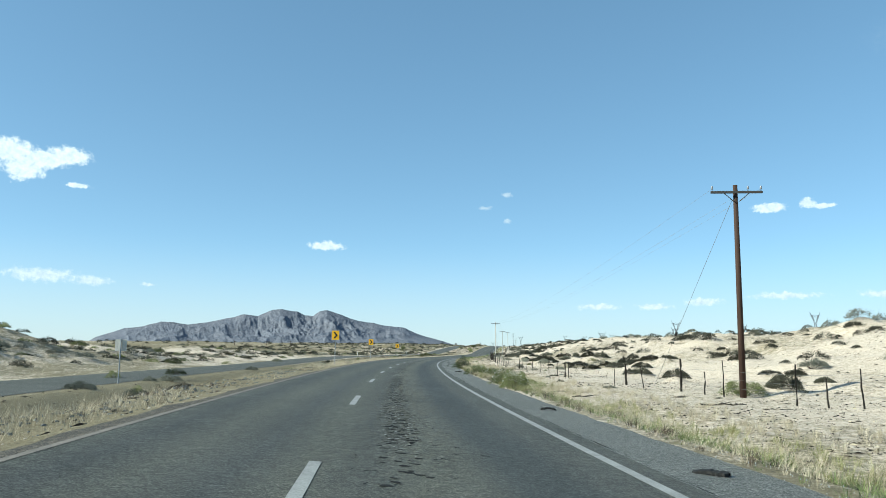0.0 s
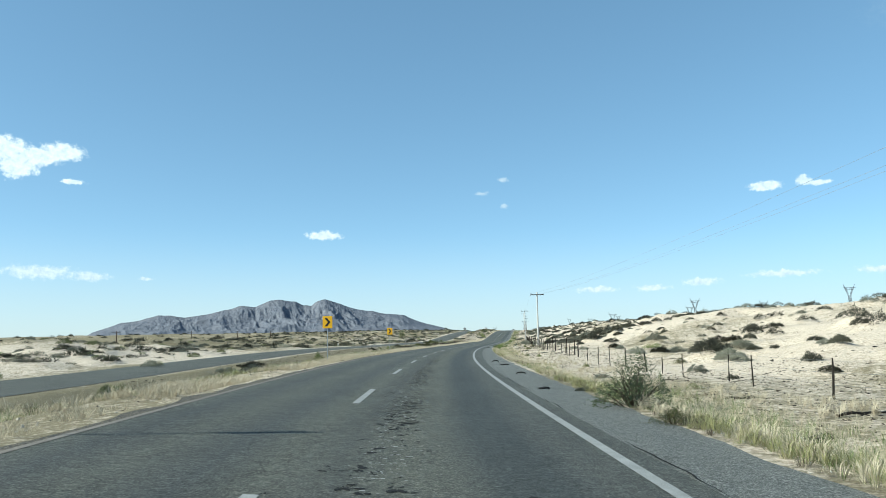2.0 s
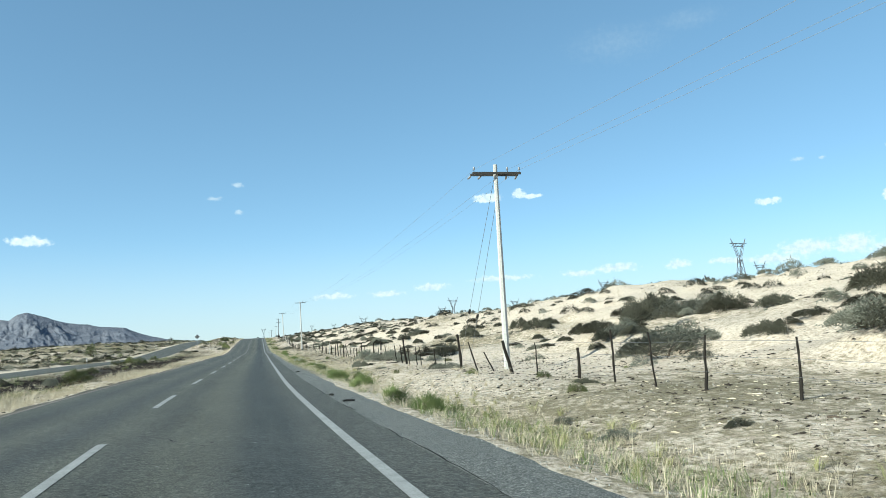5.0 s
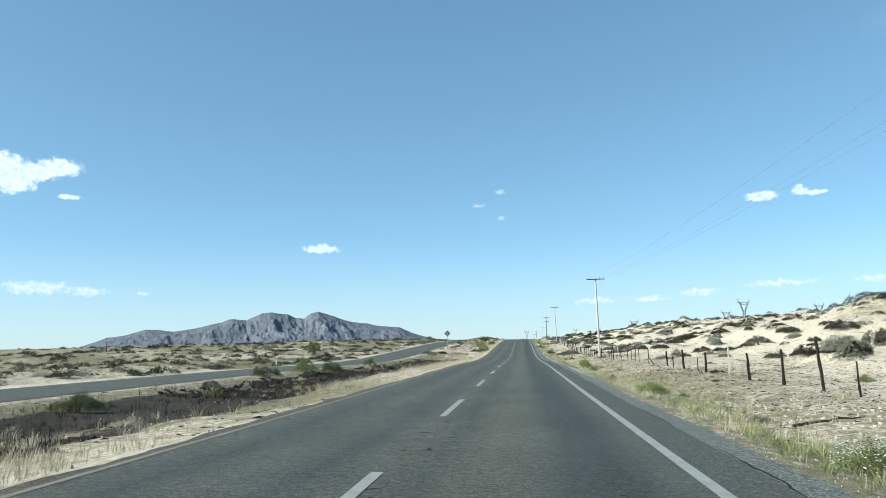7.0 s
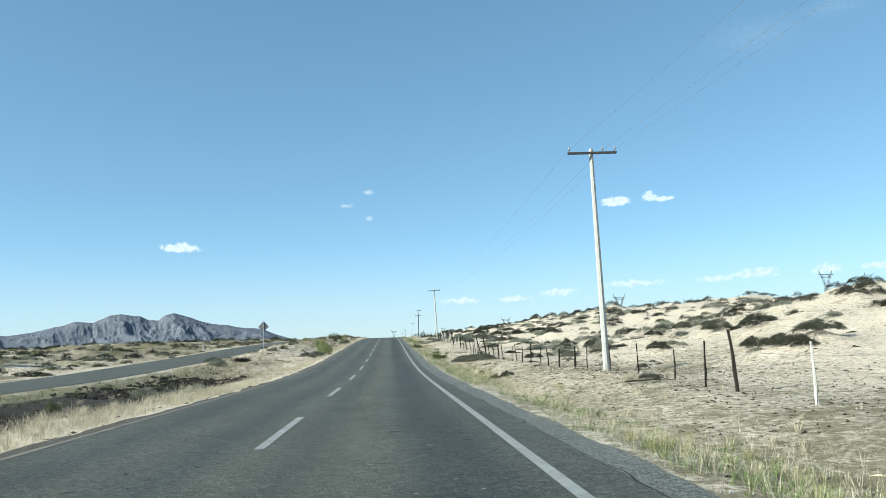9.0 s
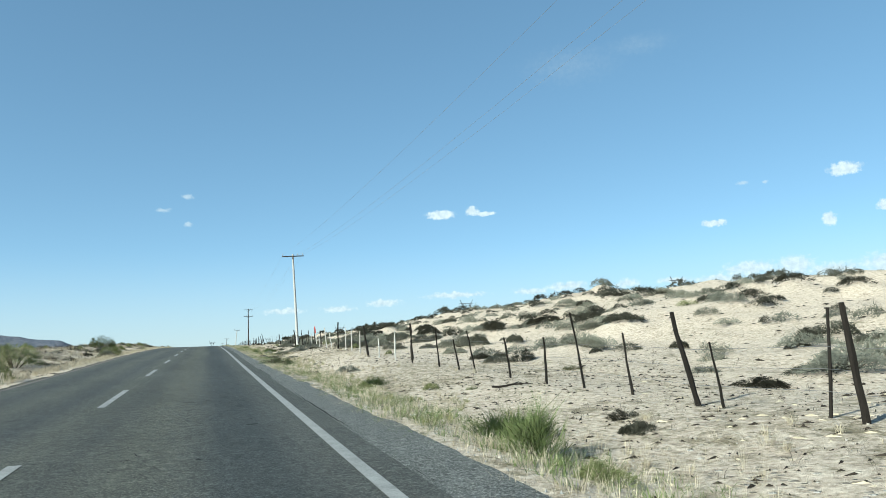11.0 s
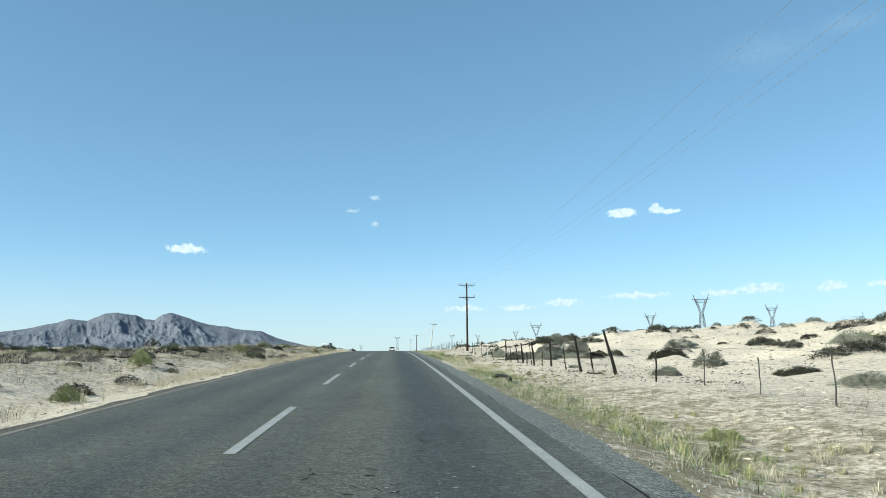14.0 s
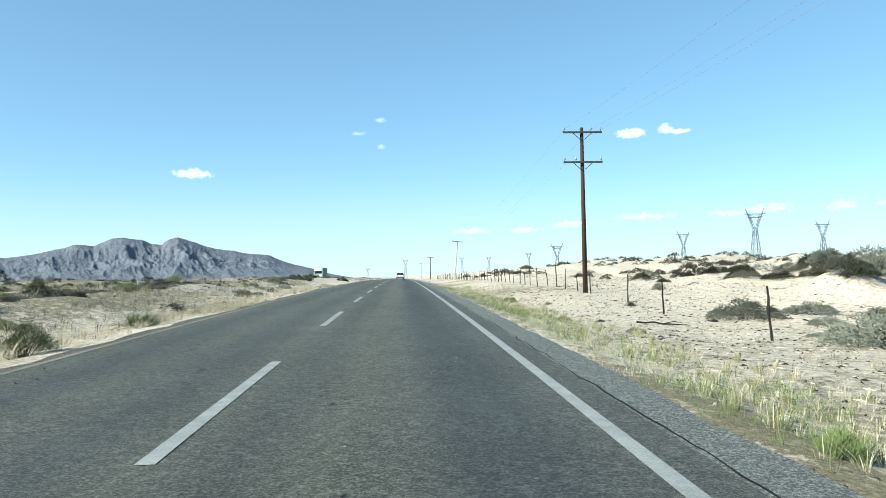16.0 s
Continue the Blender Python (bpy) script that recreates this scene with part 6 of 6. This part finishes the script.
def tyre(x, y):
    """A whole tyre lying half on its side."""
    bm = bmesh.new()
    n, m = 24, 8
    rings = [[bm.verts.new(((0.36 + 0.13 * math.cos(2 * math.pi * j / m)) * math.cos(2 * math.pi * i / n), (0.36 + 0.13 * math.cos(2 * math.pi * j / m)) * math.sin(2 * math.pi * i / n), 0.12 * math.sin(2 * math.pi * j / m))) for j in range(m)] for i in range(n)]
    for i in range(n):
        for j in range(m):
            bm.faces.new((rings[i][j], rings[(i + 1) % n][j], rings[(i + 1) % n][(j + 1) % m], rings[i][(j + 1) % m]))
    me = bpy.data.meshes.new("old_tyre")
    bm.to_mesh(me)
    bm.free()
    me.materials.append(RUBBER)
    ob = new("old_tyre", me)
    ob.matrix_world = pose(x, y, ground_at(x, y) + 0.17, 24, 6, 20)
    tagged(ob, "black worn-out tyre lying in the dry weeds", "tyre")


tyre(-10.3, 96.3)


def diamond_sign(x, y):
    z = ground_at(x, y) - 0.05
    top = thing("warning_sign", "diamond road sign on a post, seen from its dark back", "road sign", pose(x, y, z))
    bm = bmesh.new()
    tube(bm, [(0, 0, 0), (0, 0, 3.3)], 0.04, 8)
    part("post", bm, STEEL, top)
    bm = bmesh.new()
    box(bm, pose(0, 0.06, 2.75, 0, 45, 0), 0.85, 0.015, 0.85, 0.004)
    part("plate", bm, SIGN_BACK, top)


diamond_sign(-14.4, 180.3)


def marker_post(x, y, h=1.0):
    z = ground_at(x, y) - 0.05
    top = thing("marker_post", "short white roadside marker post with a dark band", "marker post", pose(x, y, z), "marker posts")
    bm = bmesh.new()
    box(bm, pose(0, 0, h / 2), 0.11, 0.05, h, 0.01)
    body = part("post", bm, LITTER, top)
    bm = bmesh.new()
    box(bm, pose(0, 0, h * 0.8), 0.114, 0.054, h * 0.12, 0.004)
    part("band", bm, BLACK, body)


for x, y in ((-26.5, 118), (-26.8, 40), (-27.0, 205)):
    marker_post(x, y)
for x, y, top_z in ((-72.3, 7.4, 2.6), (-81.8, 61.2, 3.7), (-87.0, 110.0, 4.1), (-92.5, 159.0, 4.6), (-97.7, 208.5, 5.2), (-107.4, 262.0, 5.1), (-113.0, 316.0, 5.3), (-119.0, 370.0, 5.5)):
    h = top_z - ground_at(x, y) + 0.1
    utility_pole(x, y, h, True, [h - 0.25], 0, 1.1)


def wheel(parent, x, y, r, w):
    bm = bmesh.new()
    prof = [(-w / 2, r * 0.6), (-w / 2, r * 0.95), (-w * 0.3, r), (w * 0.3, r), (w / 2, r * 0.95), (w / 2, r * 0.6)]
    n = 18
    rings = [[bm.verts.new((x + px, y + pr * math.cos(2 * math.pi * k / n), r + pr * math.sin(2 * math.pi * k / n))) for k in range(n)] for px, pr in prof]
    for a, b in zip(rings, rings[1:]):
        for k in range(n):
            bm.faces.new((a[k], a[(k + 1) % n], b[(k + 1) % n], b[k]))
    tyre = part("tyre", bm, RUBBER, parent)
    bm = bmesh.new()
    tube(bm, [(x - w * 0.42, y, r), (x + w * 0.42, y, r)], r * 0.6, 14)
    part("rim", bm, STEEL, tyre)


def car(x, y, yaw, label):
    top = thing("car", label, "car", pose(x, y, float(road_z(y)) + 0.005, 0, 0, yaw))
    bm = bmesh.new()
    side = [(-2.1, 0.35), (-2.15, 0.8), (-1.95, 0.98), (-1.1, 1.02), (1.5, 1.0), (2.05, 0.9), (2.15, 0.55), (2.1, 0.3)]
    L = [bm.verts.new((-0.86, py, pz)) for py, pz in side]
    R = [bm.verts.new((0.86, py, pz)) for py, pz in side]
    bm.faces.new(L)
    bm.faces.new(R[::-1])
    for k in range(len(side)):
        bm.faces.new((L[k], R[k], R[(k + 1) % len(side)], L[(k + 1) % len(side)]))
    bmesh.ops.bevel(bm, geom=list(bm.edges), offset=0.05, segments=2, affect="EDGES")
    part("body", bm, CAR_WHITE, top)
    bm = bmesh.new()
    lo = [(-0.80, -1.7, 0.99), (0.80, -1.7, 0.99), (0.80, 1.05, 1.0), (-0.80, 1.05, 1.0)]
    hi = [(-0.64, -1.2, 1.45), (0.64, -1.2, 1.45), (0.64, 0.35, 1.45), (-0.64, 0.35, 1.45)]
    A, B = [bm.verts.new(p) for p in lo], [bm.verts.new(p) for p in hi]
    for k in range(4):
        bm.faces.new((A[k], A[(k + 1) % 4], B[(k + 1) % 4], B[k]))
    part("glasshouse", bm, GLASS_DARK, top, "dark tinted windows")
    bm = bmesh.new()
    box(bm, pose(0, -0.42, 1.47), 1.30, 1.62, 0.05, 0.02)
    part("roof", bm, CAR_WHITE, top)
    for s in (-1, 1):
        bm = bmesh.new()
        box(bm, pose(s * 0.68, -2.14, 0.80), 0.26, 0.05, 0.16, 0.01)
        part("tail_lamp", bm, TAIL, top, "red tail lamp")
        for wy in (-1.3, 1.3):
            wheel(top, s * 0.78, wy, 0.32, 0.2)
    bm = bmesh.new()
    box(bm, pose(0, -2.16, 0.5), 1.6, 0.08, 0.14, 0.02)
    part("bumper", bm, DARK_METAL, top)


car(-0.4, 455.0, 0, "white saloon car driving ahead in the lane")


def lorry(x, y):
    top = thing("lorry", "white lorry cab with a dark trailer on the opposite carriageway", "lorry", pose(x, y, float(road_z(y)) + 0.025))
    bm = bmesh.new()
    box(bm, pose(0, 0.3, 1.75), 2.4, 2.4, 2.3, 0.12)
    part("cab", bm, CAR_WHITE, top, "white cab")
    bm = bmesh.new()
    box(bm, pose(0, -0.9, 2.35), 2.1, 0.06, 0.75, 0.02)
    part("windscreen", bm, GLASS_DARK, top)
    bm = bmesh.new()
    box(bm, pose(0, -0.95, 0.85), 2.4, 0.16, 0.45, 0.04)
    part("bumper", bm, DARK_METAL, top)
    bm = bmesh.new()
    box(bm, pose(0, 0.2, 3.2), 2.3, 1.7, 0.6, 0.15)
    part("air_deflector", bm, CAR_WHITE, top)
    bm = bmesh.new()
    box(bm, pose(0, 7.6, 2.35), 2.5, 11.0, 2.6, 0.05)
    part("trailer", bm, SIGN_BACK, top, "dark trailer body")
    bm = bmesh.new()
    box(bm, pose(0, 6.8, 0.95), 0.9, 12.5, 0.22, 0.02)
    part("chassis", bm, DARK_METAL, top)
    for s in (-1, 1):
        for wy in (0.2, 2.9, 10.6, 11.8):
            wheel(top, s * 1.05, wy, 0.5, 0.3)


lorry(-23.6, 500.0)


def small_tree(x, y, s):
    ob = shrub_kind("small_tree", "small leafy green tree beyond the opposite carriageway", LEAF, 91, "", radius=0.9, height=1.9, leaves=1800, leaf=0.11, n_stems=40, flat=0.6, blade=0.025, lift=0.8)
    ob.matrix_world = pose(x, y, ground_at(x, y) - 0.05) @ Matrix.Diagonal((s, s, s, 1))
    tagged(ob, category="tree")


small_tree(-34.8, 162.1, 1.25)


# ---- loose bits on the verges ----
def dead_branch(x, y, yaw, length, seed):
    """A bleached branch lying on the sand, with a fork."""
    r = random.Random(seed)
    bm = bmesh.new()
    c, s = math.cos(radians(yaw)), math.sin(radians(yaw))

    def lie(a, off, up):
        px, py = x + c * a - s * off, y + s * a + c * off
        return (px, py, ground_at(px, py) + up)

    pts = [lie(length * (k / 6 - 0.5), r.uniform(-0.05, 0.05) * length, 0.03 + r.uniform(0, 0.05)) for k in range(7)]
    tube(bm, pts, [0.028, 0.03, 0.026, 0.024, 0.02, 0.015, 0.008], 6)
    tube(bm, [pts[3], lie(length * 0.2, 0.14 * length, 0.10), lie(length * 0.33, 0.24 * length, 0.06)], [0.016, 0.012, 0.006], 5)
    ob = part("dead_branch", bm, WOOD, None)
    tagged(ob, "dark dry dead branch lying on the sand", "branch", "dead branches")


rb_ = random.Random(8)
dead_branch(21.6, -124.5, 20, 1.7, 1)
dead_branch(16.6, -122.2, 4, 1.0, 2)
for k in range(26):
    y = rb_.uniform(-125, 330)
    dead_branch(rb_.uniform(4.4, 9.5) + float(bend(y)), y, rb_.uniform(-40, 40), rb_.uniform(0.5, 1.5), 10 + k)


def litter_bag(x, y, size, seed):
    bm = bmesh.new()
    bmesh.ops.create_icosphere(bm, subdivisions=3, radius=size)
    for v in bm.verts:
        k = 0.75 + 0.55 * noise.noise(v.co * (2.2 / size) + Vector((seed, 0, 0))) + 0.25 * noise.noise(v.co * (6 / size))
        v.co = Vector((v.co.x * k, v.co.y * k, v.co.z * k * 0.6))
    ob = part("litter_bag", bm, LITTER, None)
    u = x - float(bend(y))
    ob.location = (x, y, ground_at(x, y) + size * 0.35)
    tagged(ob, "crumpled white plastic bag lying in the weeds", "litter", "litter")


for k, (x, y, s) in enumerate([(3.5, 198.5, 0.09), (3.9, 197.7, 0.06), (-7.4, 49.2, 0.13), (4.8, 55.9, 0.08), (3.3, 292.0, 0.07), (5.2, 264.5, 0.07), (-7.0, 20.0, 0.06), (3.2, 163.0, 0.06), (11.7, -83.2, 0.06)]):
    litter_bag(x, y, s, k)


def plain_sign(x, y, yaw):
    z = ground_at(x, y) - 0.05
    top = thing("road_sign", "small square road sign showing its pale grey back", "road sign", pose(x, y, z, 0, 0, yaw))
    bm = bmesh.new()
    tube(bm, [(0, 0, 0), (0, 0, 2.5)], 0.035, 8)
    part("post", bm, STEEL, top)
    bm = bmesh.new()
    box(bm, pose(0, 0.05, 2.15), 0.62, 0.015, 0.62, 0.004)
    part("plate", bm, PALE, top)


plain_sign(-6.8, -109.6, 12)
